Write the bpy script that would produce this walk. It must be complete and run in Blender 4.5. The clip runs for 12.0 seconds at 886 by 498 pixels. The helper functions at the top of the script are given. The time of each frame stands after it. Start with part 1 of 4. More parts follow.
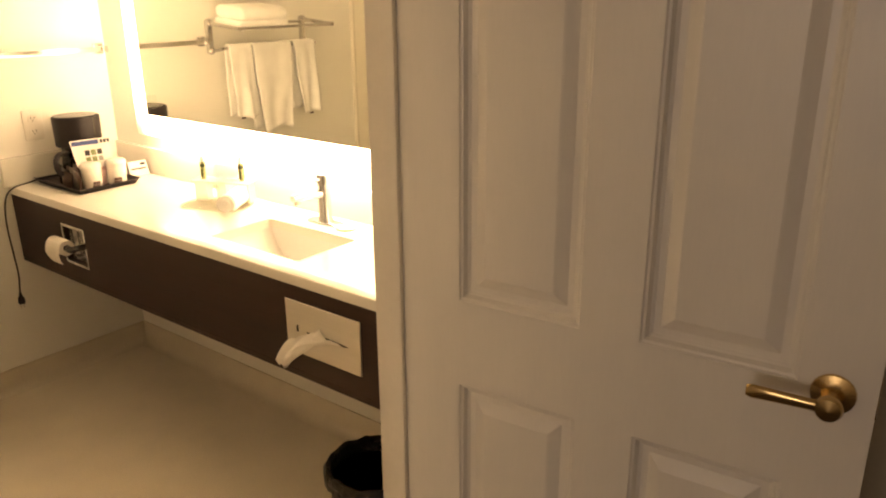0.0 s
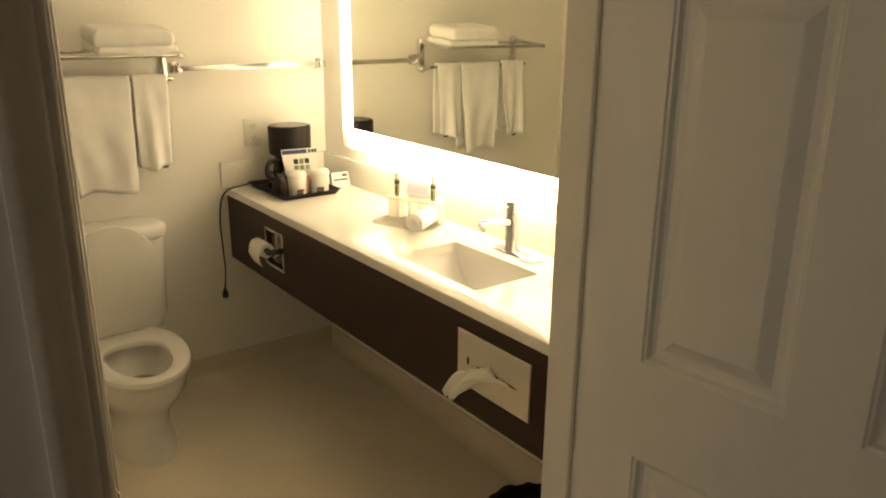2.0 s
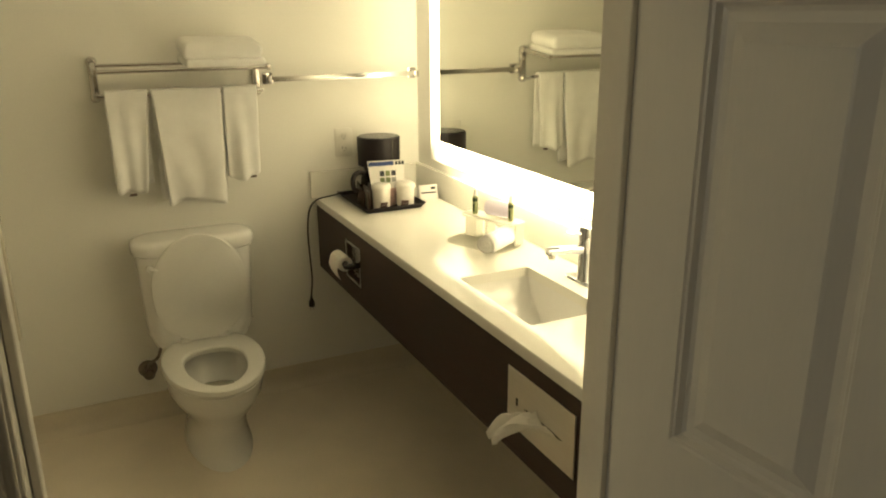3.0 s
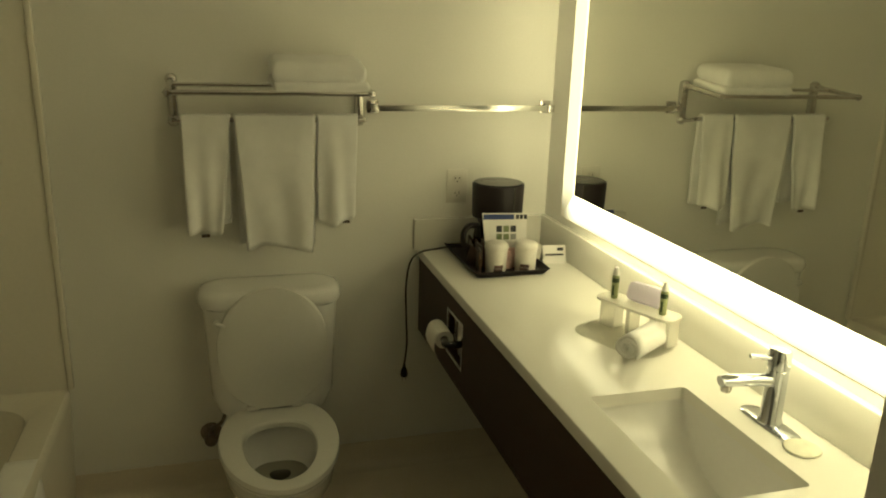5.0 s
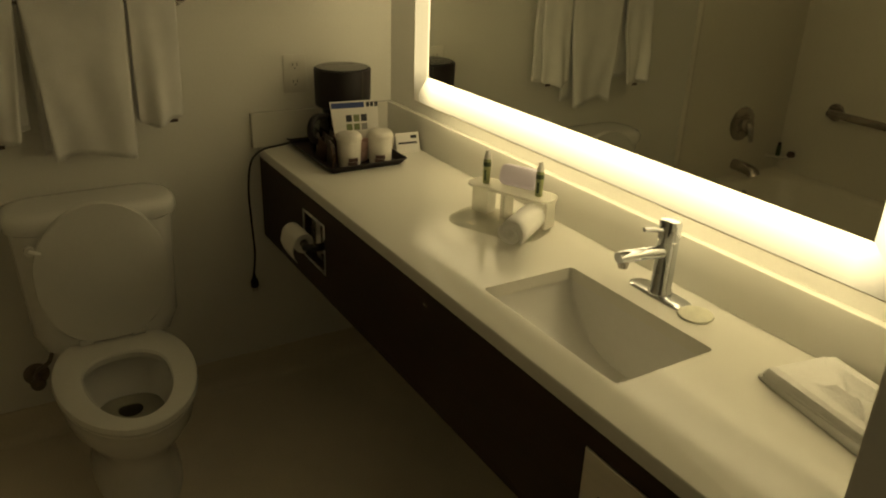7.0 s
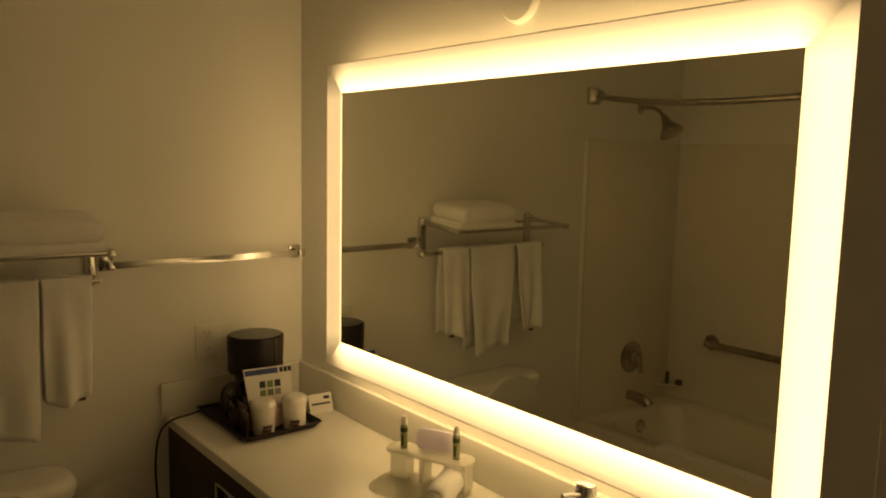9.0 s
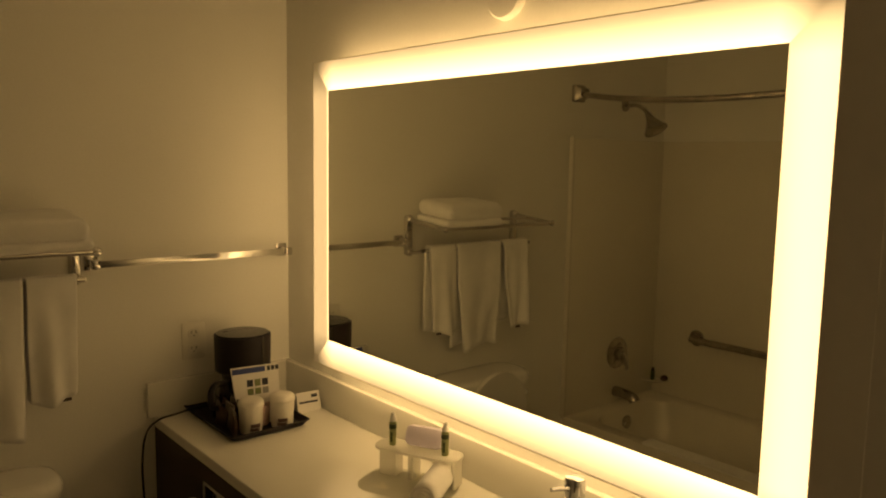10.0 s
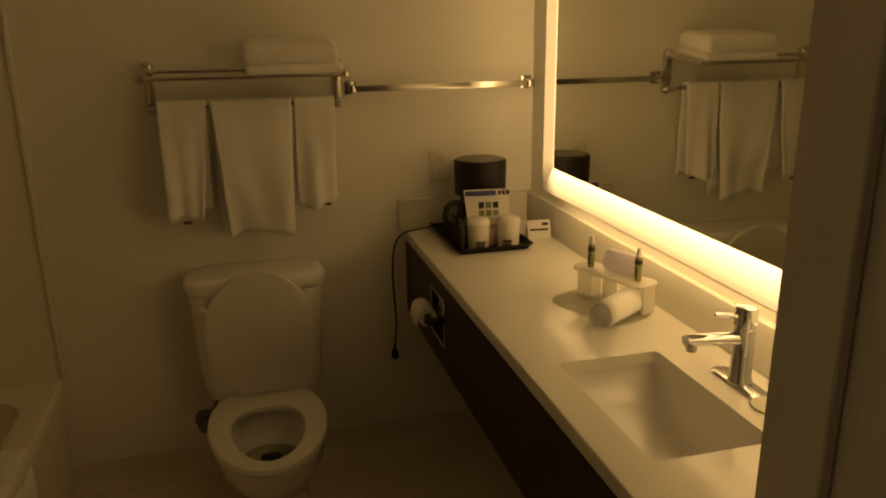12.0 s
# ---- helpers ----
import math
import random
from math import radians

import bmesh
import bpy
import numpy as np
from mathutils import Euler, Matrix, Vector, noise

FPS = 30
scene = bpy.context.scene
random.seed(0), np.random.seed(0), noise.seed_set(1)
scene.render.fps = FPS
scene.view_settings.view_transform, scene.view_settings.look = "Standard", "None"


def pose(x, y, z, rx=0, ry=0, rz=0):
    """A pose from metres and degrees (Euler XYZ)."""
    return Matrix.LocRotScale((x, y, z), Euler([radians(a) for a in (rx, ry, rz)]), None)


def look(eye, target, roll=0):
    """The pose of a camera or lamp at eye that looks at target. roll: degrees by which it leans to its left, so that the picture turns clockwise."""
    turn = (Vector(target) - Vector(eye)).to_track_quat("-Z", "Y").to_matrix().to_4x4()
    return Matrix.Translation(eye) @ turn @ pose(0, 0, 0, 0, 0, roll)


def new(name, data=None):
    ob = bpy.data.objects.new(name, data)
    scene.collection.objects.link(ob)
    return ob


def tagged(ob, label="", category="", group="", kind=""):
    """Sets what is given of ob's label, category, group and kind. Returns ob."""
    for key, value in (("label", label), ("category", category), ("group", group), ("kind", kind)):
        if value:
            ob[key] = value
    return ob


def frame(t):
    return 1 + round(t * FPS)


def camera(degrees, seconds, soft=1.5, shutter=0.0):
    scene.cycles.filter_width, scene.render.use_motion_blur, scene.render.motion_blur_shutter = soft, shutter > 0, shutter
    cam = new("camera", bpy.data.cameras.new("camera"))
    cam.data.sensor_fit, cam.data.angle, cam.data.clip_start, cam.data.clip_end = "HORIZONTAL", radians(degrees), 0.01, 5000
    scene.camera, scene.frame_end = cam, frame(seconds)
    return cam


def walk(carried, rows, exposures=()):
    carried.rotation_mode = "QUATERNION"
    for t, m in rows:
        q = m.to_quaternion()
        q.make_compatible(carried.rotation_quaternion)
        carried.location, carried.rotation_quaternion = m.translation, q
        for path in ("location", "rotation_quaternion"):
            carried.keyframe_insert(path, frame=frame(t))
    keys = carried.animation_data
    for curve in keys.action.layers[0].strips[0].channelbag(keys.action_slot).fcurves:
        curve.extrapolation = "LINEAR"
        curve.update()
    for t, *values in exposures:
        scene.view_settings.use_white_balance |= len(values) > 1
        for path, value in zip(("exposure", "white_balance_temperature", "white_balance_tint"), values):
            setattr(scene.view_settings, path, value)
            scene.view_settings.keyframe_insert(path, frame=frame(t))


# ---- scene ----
cam = camera(60.4, 12.0, 2.0)
PATH = [
    (0, (-1.66, -3.041, 1.516), (-0.165, -1.879, 0.871), -0.5),
    (0.5, (-1.653, -3.045, 1.528), (-0.239, -1.795, 0.866), -1.0),
    (1, (-1.565, -3.072, 1.515), (-0.268, -1.691, 0.875), -1.2),
    (1.5, (-1.552, -3.015, 1.535), (-0.334, -1.563, 0.900), -0.5),
    (2, (-1.546, -2.977, 1.517), (-0.406, -1.445, 0.920), 0.5),
    (2.5, (-1.419, -2.982, 1.525), (-0.435, -1.344, 0.935), -0.3),
    (3, (-1.286, -2.969, 1.543), (-0.461, -1.247, 0.948), -0.3),
    (3.5, (-1.221, -2.862, 1.565), (-0.532, -1.083, 0.965), -0.0),
    (3.7, (-1.194, -2.806, 1.574), (-0.571, -1.002, 0.973), -0.3),
    (5.3, (-1.068, -2.358, 1.528), (-0.526, -0.513, 0.978), 1.8),
    (5.5, (-1.099, -2.304, 1.515), (-0.361, -0.533, 0.953), 3.5),
    (6, (-1.156, -2.268, 1.532), (-0.172, -0.660, 0.874), 4.4),
    (6.5, (-1.121, -2.27, 1.491), (-0.18, -0.673, 0.739), 3.2),
    (6.7, (-1.132, -2.265, 1.489), (-0.187, -0.692, 0.693), 2.9),
    (8.3, (-1.188, -2.252, 1.582), (-0.036, -0.712, 1.033), 1.8),
    (8.5, (-1.202, -2.259, 1.593), (-0.005, -0.705, 1.199), 1.8),
    (9, (-1.219, -2.277, 1.624), (0.036, -0.738, 1.386), 1.2),
    (9.5, (-1.219, -2.284, 1.617), (0.056, -0.761, 1.381), 1.1),
    (10, (-1.227, -2.276, 1.618), (0.058, -0.763, 1.379), 1.0),
    (10.5, (-1.223, -2.286, 1.613), (0.036, -0.754, 1.354), 0.8),
    (11, (-1.15, -2.314, 1.568), (-0.07, -0.675, 1.185), -0.3),
    (11.5, (-0.984, -2.402, 1.537), (-0.277, -0.605, 1.019), -2.3),
    (12, (-0.96, -2.484, 1.503), (-0.471, -0.631, 0.931), -0.8),
]
EXPOSURES = [(0, 2.14, 7250, 26), (0.5, 1.81, 7100, 28), (1, 1.66, 6850, 24), (1.5, 1.54, 6600, 17), (2, 1.46, 6350, 12), (2.5, 1.36, 6100, 6), (3, 1.26, 5950, 1),
             (3.5, 1.12, 5850, -4), (3.7, 1.01, 5900, -6), (5.3, 0.19, 6050, -13), (5.6, 0.04, 6100, -13), (6, -0.41, 6250, -9), (6.5, -0.56, 6450, -5), (6.7, -0.60, 6600, -4),
             (8.3, -0.74, 8600, 8), (9, -0.80, 9600, 13), (10.5, -0.81, 10300, 16), (11, -0.81, 10300, 15), (11.5, -0.84, 10900, 16), (12, -0.82, 11500, 18)]
walk(cam, [(t, look(eye, target, roll)) for t, eye, target, roll in PATH], EXPOSURES)
LED, LED_COLOUR, HALO = 5.5, (1.0, 0.77, 0.45), 0.74
FILL_POWER = 6.8
DOOR_TURN = 95.0

# ---- light ----
world = bpy.data.worlds.new("world")
scene.world = world
world.use_nodes = True
world.node_tree.nodes["Background"].inputs[0].default_value = (0.02, 0.018, 0.015, 1)
world.node_tree.nodes["Background"].inputs[1].default_value = 0.2


def lamp(name, at, size, power, colour, aim):
    data = bpy.data.lights.new(name, "AREA")
    data.shape, data.size, data.size_y = "RECTANGLE", size[0], size[1]
    data.energy, data.color = power, colour
    ob = new(name, data)
    ob.matrix_world = look(at, aim)
    return ob


# fill lamp added far behind the walker to brighten the hall and open door
lamp("hall_fill_light", (-6.5, -3.05, 1.5), (1.4, 1.3), FILL_POWER, (1.0, 0.93, 0.82), (-1.0, -3.0, 1.1))


# ---- materials ----
def mat(name, colour, rough=0.5, metal=0.0, vary=0.06, scale=4.0, grain=120.0, bump=0.05, depth=0.002,
        stretch=(1, 1, 1), dark=None, sheen=0.0, trans=0.0, coat=0.0):
    """A surface with variation at two scales and fine relief, at world size."""
    m = bpy.data.materials.new(name)
    m.use_nodes = True
    nt = m.node_tree
    b = nt.nodes["Principled BSDF"]
    co = nt.nodes.new("ShaderNodeTexCoord")
    mp = nt.nodes.new("ShaderNodeMapping")
    mp.inputs["Scale"].default_value = stretch
    nt.links.new(co.outputs["Object"], mp.inputs[0])
    big, fine = nt.nodes.new("ShaderNodeTexNoise"), nt.nodes.new("ShaderNodeTexNoise")
    for n, s, d in ((big, scale, 4), (fine, grain, 3)):
        n.inputs["Scale"].default_value, n.inputs["Detail"].default_value = s, d
        nt.links.new(mp.outputs[0], n.inputs["Vector"])
    mix = nt.nodes.new("ShaderNodeMixRGB")
    lo = dark or tuple(c * (1 - 2 * vary) for c in colour)
    hi = colour if dark else tuple(min(1.0, c * (1 + vary)) for c in colour)
    mix.inputs[1].default_value, mix.inputs[2].default_value = (*lo, 1), (*hi, 1)
    add = nt.nodes.new("ShaderNodeMath")
    add.operation = "MULTIPLY_ADD"
    add.inputs[1].default_value = 0.35
    nt.links.new(fine.outputs[0], add.inputs[0])
    half = nt.nodes.new("ShaderNodeMath")
    half.operation = "MULTIPLY"
    half.inputs[1].default_value = 0.65
    nt.links.new(big.outputs[0], half.inputs[0])
    nt.links.new(half.outputs[0], add.inputs[2])
    ramp = nt.nodes.new("ShaderNodeMapRange")
    ramp.inputs[1].default_value, ramp.inputs[2].default_value = 0.3, 0.7
    nt.links.new(add.outputs[0], ramp.inputs[0])
    nt.links.new(ramp.outputs[0], mix.inputs[0])
    nt.links.new(mix.outputs[0], b.inputs["Base Color"])
    rr = nt.nodes.new("ShaderNodeMapRange")
    rr.inputs[3].default_value, rr.inputs[4].default_value = max(0.02, rough - 0.06), min(1, rough + 0.06)
    nt.links.new(big.outputs[0], rr.inputs[0])
    nt.links.new(rr.outputs[0], b.inputs["Roughness"])
    b.inputs["Metallic"].default_value = metal
    b.inputs["Sheen Weight"].default_value = sheen
    b.inputs["Transmission Weight"].default_value = trans
    b.inputs["Coat Weight"].default_value = coat
    if bump:
        bp = nt.nodes.new("ShaderNodeBump")
        bp.inputs["Strength"].default_value, bp.inputs["Distance"].default_value = bump, depth
        nt.links.new(fine.outputs[0], bp.inputs["Height"])
        nt.links.new(bp.outputs[0], b.inputs["Normal"])
    return m


PAINT = mat("wall_paint", (0.855, 0.84, 0.78), 0.55, vary=0.03, scale=1.2, grain=160, bump=0.12, depth=0.002)
CEIL = mat("ceiling_paint", (0.85, 0.83, 0.77), 0.7, vary=0.03, scale=1, grain=90, bump=0.2)
HALLPAINT = mat("hall_paint", (0.62, 0.54, 0.40), 0.6, vary=0.04, scale=1.2, grain=160, bump=0.12)
TRIM = mat("trim_paint", (0.74, 0.70, 0.62), 0.32, vary=0.03, scale=3, grain=60, bump=0.06)
DOORPAINT = mat("door_paint", (0.74, 0.70, 0.62), 0.36, vary=0.02, scale=2, grain=40, bump=0.03, stretch=(6, 6, 0.6))
FLOORM = mat("floor_vinyl", (0.82, 0.74, 0.61), 0.32, vary=0.10, scale=2.2, grain=220, bump=0.08, depth=0.001)
BASEM = mat("cove_base_vinyl", (0.74, 0.67, 0.55), 0.42, vary=0.06, scale=3, grain=150, bump=0.05)
CARPET = mat("hall_carpet", (0.16, 0.12, 0.09), 0.95, vary=0.25, scale=9, grain=500, bump=0.8, depth=0.006)
QUARTZ = mat("quartz_top", (0.80, 0.785, 0.72), 0.16, vary=0.012, scale=3, grain=420, bump=0.0)
ESPRESSO = mat("espresso_laminate", (0.034, 0.015, 0.010), 0.42, vary=0.2, scale=5, grain=70, bump=0.10, depth=0.0008,
               stretch=(1, 0.12, 3))
ESPRESSO.node_tree.nodes["Principled BSDF"].inputs["Specular IOR Level"].default_value = 0.3
CHINA = mat("vitreous_china", (0.82, 0.81, 0.78), 0.16, vary=0.02, scale=3, grain=60, bump=0.0, coat=0.4)
SEATM = mat("seat_plastic", (0.80, 0.79, 0.75), 0.22, vary=0.02, scale=4, grain=90, bump=0.02)
ACRYL = mat("tub_acrylic", (0.83, 0.79, 0.69), 0.20, vary=0.03, scale=2, grain=80, bump=0.02)
CHROME = mat("chrome", (0.66, 0.64, 0.62), 0.10, 1.0, vary=0.03, scale=20, grain=200, bump=0.0)
POLISHED = mat("satin_chrome", (0.80, 0.79, 0.77), 0.18, 1.0, vary=0.02, scale=0.6, grain=200, bump=0.0)
TAPCHROME = mat("tap_chrome", (0.66, 0.68, 0.72), 0.08, 1.0, vary=0.02, scale=3, grain=200, bump=0.0)
DULLCHROME = mat("dull_chrome", (0.62, 0.59, 0.55), 0.26, 1.0, vary=0.08, scale=20, grain=200, bump=0.03)
AGED = mat("aged_chrome", (0.48, 0.44, 0.40), 0.2, 1.0, vary=0.15, scale=20, grain=200, bump=0.02)
OLDCHROME = mat("tarnished_chrome", (0.24, 0.20, 0.18), 0.3, 0.9, vary=0.3, scale=30, grain=200, bump=0.05)
STEEL = mat("brushed_steel", (0.74, 0.72, 0.68), 0.34, 1.0, vary=0.05, scale=6, grain=160, bump=0.05, stretch=(1, 0.1, 4))
BRASS = mat("polished_brass", (0.66, 0.46, 0.20), 0.2, 1.0, vary=0.06, scale=15, grain=150, bump=0.0)
BLACKP = mat("black_plastic", (0.020, 0.015, 0.016), 0.46, vary=0.15, scale=9, grain=250, bump=0.06)
BLACKP.node_tree.nodes["Principled BSDF"].inputs["Specular IOR Level"].default_value = 0.28
BLACKS = mat("satin_black", (0.012, 0.011, 0.012), 0.22, vary=0.1, scale=9, grain=250, bump=0.02)
TOWEL = mat("terry_cotton", (0.88, 0.87, 0.84), 0.95, vary=0.03, scale=18, grain=420, bump=0.55, depth=0.003, sheen=0.2)
CURTAIN = mat("curtain_cloth", (0.80, 0.78, 0.73), 0.8, vary=0.03, scale=6, grain=400, bump=0.25)
TAG = mat("sewn_tag", (0.12, 0.09, 0.07), 0.9, vary=0.1)
PAPER = mat("white_paper", (0.80, 0.78, 0.74), 0.8, vary=0.03, scale=10, grain=260, bump=0.1)
TISSUE = mat("tissue_paper", (0.82, 0.79, 0.73), 0.9, vary=0.03, scale=20, grain=300, bump=0.3)
CUPM = mat("wrapped_cup", (0.80, 0.77, 0.71), 0.35, vary=0.04, scale=30, grain=90, bump=0.25, depth=0.003, coat=0.5)
BLUEINK = mat("blue_ink", (0.035, 0.06, 0.20), 0.6, vary=0.06)
DARKINK = mat("dark_ink", (0.02, 0.022, 0.03), 0.6, vary=0.06)
GREENINK = mat("green_ink", (0.20, 0.24, 0.11), 0.6, vary=0.1)
GREYINK = mat("grey_ink", (0.30, 0.30, 0.29), 0.6, vary=0.1)
CUPINK = mat("brown_ink", (0.13, 0.08, 0.07), 0.6, vary=0.3, scale=60)
PINKP = mat("pink_sachet", (0.74, 0.52, 0.48), 0.5, vary=0.1, scale=40)
BROWNP = mat("brown_sachet", (0.085, 0.045, 0.032), 0.4, vary=0.3, scale=50, bump=0.2)
DARKGREEN = mat("dark_green_print", (0.05, 0.08, 0.03), 0.4, vary=0.15, scale=30)
WHITEP = mat("white_plastic", (0.80, 0.78, 0.74), 0.3, vary=0.02, scale=10)
GREYPACK = mat("grey_foil_packet", (0.16, 0.14, 0.13), 0.3, vary=0.3, scale=50, bump=0.3, grain=70)
PLATEM = mat("ivory_plastic", (0.78, 0.76, 0.70), 0.4, vary=0.02, scale=10)


def frosted(name, colour, through_it, clear, gloss=0.08):
    """Milky plastic: part diffuse, part light coming through, part clear."""
    m = bpy.data.materials.new(name)
    m.use_nodes = True
    ft = m.node_tree
    fo = ft.nodes["Material Output"]
    kinds = ("ShaderNodeBsdfDiffuse", "ShaderNodeBsdfTranslucent", "ShaderNodeBsdfTransparent", "ShaderNodeBsdfGlossy")
    layers = [ft.nodes.new(k) for k in kinds]
    for n in layers:
        n.inputs[0].default_value = (*colour, 1)
    layers[2].inputs[0].default_value = (0.97, 0.97, 0.94, 1)
    layers[3].inputs[1].default_value = 0.2
    last = layers[0]
    for n, f in zip(layers[1:], (through_it, clear, gloss)):
        mx = ft.nodes.new("ShaderNodeMixShader")
        mx.inputs[0].default_value = f
        ft.links.new(last.outputs[0], mx.inputs[1])
        ft.links.new(n.outputs[0], mx.inputs[2])
        last = mx
    ft.links.new(last.outputs[0], fo.inputs[0])
    return m


FROST = frosted("frosted_acrylic", (0.90, 0.89, 0.84), 0.40, 0.50)
FOOTM = frosted("clear_acrylic", (0.93, 0.92, 0.88), 0.5, 0.86, 0.05)
LILAC = frosted("lilac_wrapper", (0.82, 0.78, 0.88), 0.45, 0.10)
GREENB = frosted("green_lotion_bottle", (0.42, 0.45, 0.25), 0.40, 0.10)
SOAPM = mat("wrapped_soap", (0.77, 0.76, 0.62), 0.45, vary=0.06, scale=30, bump=0.2, grain=60)
LINER = mat("bin_liner", (0.015, 0.013, 0.014), 0.28, vary=0.2, scale=14, grain=40, bump=0.9, depth=0.012)
BINM = mat("bin_body", (0.045, 0.03, 0.022), 0.45, vary=0.15, scale=7)
RIMM = mat("bin_rim", (0.55, 0.50, 0.42), 0.45, vary=0.05)
WATER = mat("bowl_water", (0.66, 0.64, 0.53), 0.05, vary=0.02, trans=0.5, bump=0.0)
DARKHOLE = mat("dark_drain", (0.05, 0.045, 0.035), 0.35, 0.6)
ENTRYM = mat("entry_door_paint", (0.60, 0.52, 0.38), 0.42, vary=0.05, scale=2, grain=60, bump=0.08)
SILVERED = bpy.data.materials.new("mirror_glass")
SILVERED.use_nodes = True
SILVERED.node_tree.nodes["Principled BSDF"].inputs["Base Color"].default_value = (0.90, 0.91, 0.83, 1)
SILVERED.node_tree.nodes["Principled BSDF"].inputs["Metallic"].default_value = 1
SILVERED.node_tree.nodes["Principled BSDF"].inputs["Roughness"].default_value = 0.015
CLEAR = bpy.data.materials.new("clear_glass")
CLEAR.use_nodes = True
cb = CLEAR.node_tree.nodes["Principled BSDF"]
cb.inputs["Base Color"].default_value = (0.10, 0.085, 0.08, 1)
cb.inputs["Roughness"].default_value, cb.inputs["Transmission Weight"].default_value = 0.04, 1.0


def glow(name, colour, strength):
    m = bpy.data.materials.new(name)
    m.use_nodes = True
    b = m.node_tree.nodes["Principled BSDF"]
    b.inputs["Base Color"].default_value = (0.8, 0.8, 0.76, 1)
    b.inputs["Roughness"].default_value = 0.4
    b.inputs["Emission Color"].default_value = (*colour, 1)
    b.inputs["Emission Strength"].default_value = strength
    return m


# ---- mesh helpers ----
BASES = {}


def thing(name, base, label, category, group="", kind=""):
    ob = new(name)
    ob.empty_display_size = 0.05
    ob.location = base
    BASES[ob] = Vector(base)
    return tagged(ob, label, category, group, kind)


def part(name, bm, material, parent=None, label="", smooth=True):
    """Links a bmesh, built in world coordinates, as one mesh object under a thing or a part."""
    bmesh.ops.recalc_face_normals(bm, faces=bm.faces)
    me = bpy.data.meshes.new(name)
    base = BASES[parent] if parent else Vector((0, 0, 0))
    bmesh.ops.translate(bm, verts=bm.verts, vec=-base)
    bm.to_mesh(me)
    bm.free()
    me.materials.append(material)
    if smooth:
        me.polygons.foreach_set("use_smooth", [True] * len(me.polygons))
        me.set_sharp_from_angle(angle=radians(38))
    ob = new(name, me)
    ob.parent = parent
    BASES[ob] = base
    return tagged(ob, label)


def solid(name, bm, material, label, category, kind="", base=None, smooth=True, group=""):
    """A top-level thing that is one mesh; its origin is put at the middle of its foot."""
    vs = [v.co for v in bm.verts]
    c = Vector((sum(v.x for v in vs) / len(vs), sum(v.y for v in vs) / len(vs), min(v.z for v in vs))) if base is None else Vector(base)
    bmesh.ops.translate(bm, verts=bm.verts, vec=-c)
    ob = part(name, bm, material, None, "", smooth)
    ob.location = c
    BASES[ob] = c
    return tagged(ob, label, category, group, kind)


def box(bm, x0, x1, y0, y1, z0, z1, bevel=0.0, seg=2):
    m = Matrix.Translation(((x0 + x1) / 2, (y0 + y1) / 2, (z0 + z1) / 2)) @ Matrix.Diagonal((abs(x1 - x0), abs(y1 - y0), abs(z1 - z0), 1))
    made = bmesh.ops.create_cube(bm, size=1, matrix=m)["verts"]
    if bevel:
        edges = list({e for v in made for e in v.link_edges})
        bmesh.ops.bevel(bm, geom=edges, offset=bevel, segments=seg, affect="EDGES", profile=0.5)
    return bm


def boxed(*a, **k):
    return box(bmesh.new(), *a, **k)


def obox(bm, m, sx, sy, sz, bevel=0.0):
    """A box of that size, standing on the origin of the pose m."""
    b2 = bmesh.new()
    box(b2, -sx / 2, sx / 2, -sy / 2, sy / 2, 0, sz, bevel)
    bmesh.ops.transform(b2, matrix=m, verts=b2.verts)
    me = bpy.data.meshes.new("scratch")
    b2.to_mesh(me)
    b2.free()
    bm.from_mesh(me)
    bpy.data.meshes.remove(me)
    return bm


def loft(bm, rings, cap0=True, cap1=True):
    """Skins closed rings of equal count."""
    rows = [[bm.verts.new(p) for p in r] for r in rings]
    n = len(rows[0])
    for a, b in zip(rows, rows[1:]):
        for i in range(n):
            bm.faces.new((a[i], a[(i + 1) % n], b[(i + 1) % n], b[i]))
    if cap0:
        bm.faces.new(rows[0][::-1])
    if cap1:
        bm.faces.new(rows[-1])
    return bm


def tube(bm, pts, r, n=12, cap=True):
    """A round tube along points; r a number or one radius a point."""
    pts = [Vector(p) for p in pts]
    rs = r if isinstance(r, (list, tuple)) else [r] * len(pts)
    rings, side = [], None
    for i, p in enumerate(pts):
        d = (pts[min(i + 1, len(pts) - 1)] - pts[max(i - 1, 0)]).normalized()
        if side is None:
            side = d.orthogonal().normalized()
        side = (side - d * side.dot(d)).normalized()
        up = d.cross(side)
        rings.append([p + rs[i] * (math.cos(2 * math.pi * k / n) * side + math.sin(2 * math.pi * k / n) * up) for k in range(n)])
    return loft(bm, rings, cap, cap)


def smoothed(pts, steps=8):
    """A Catmull-Rom line through points."""
    p = [Vector(q) for q in pts]
    p = [2 * p[0] - p[1], *p, 2 * p[-1] - p[-2]]
    out = []
    for i in range(1, len(p) - 2):
        for s in range(steps):
            t = s / steps
            a, b, c, d = p[i - 1:i + 3]
            out.append(0.5 * (2 * b + (c - a) * t + (2 * a - 5 * b + 4 * c - d) * t * t + (3 * b - a - 3 * c + d) * t ** 3))
    return out + [p[-2]]


def lathe(bm, at, profile, n=28, axis=None):
    """A turned shape: (radius, height) pairs about a vertical axis, or about the given direction."""
    q = Vector((0, 0, 1)).rotation_difference(Vector(axis).normalized()) if axis else None
    rings = []
    for r, h in profile:
        ring = [Vector((r * math.cos(2 * math.pi * k / n), r * math.sin(2 * math.pi * k / n), h)) for k in range(n)]
        rings.append([Vector(at) + (q @ v if q else v) for v in ring])
    return loft(bm, rings)


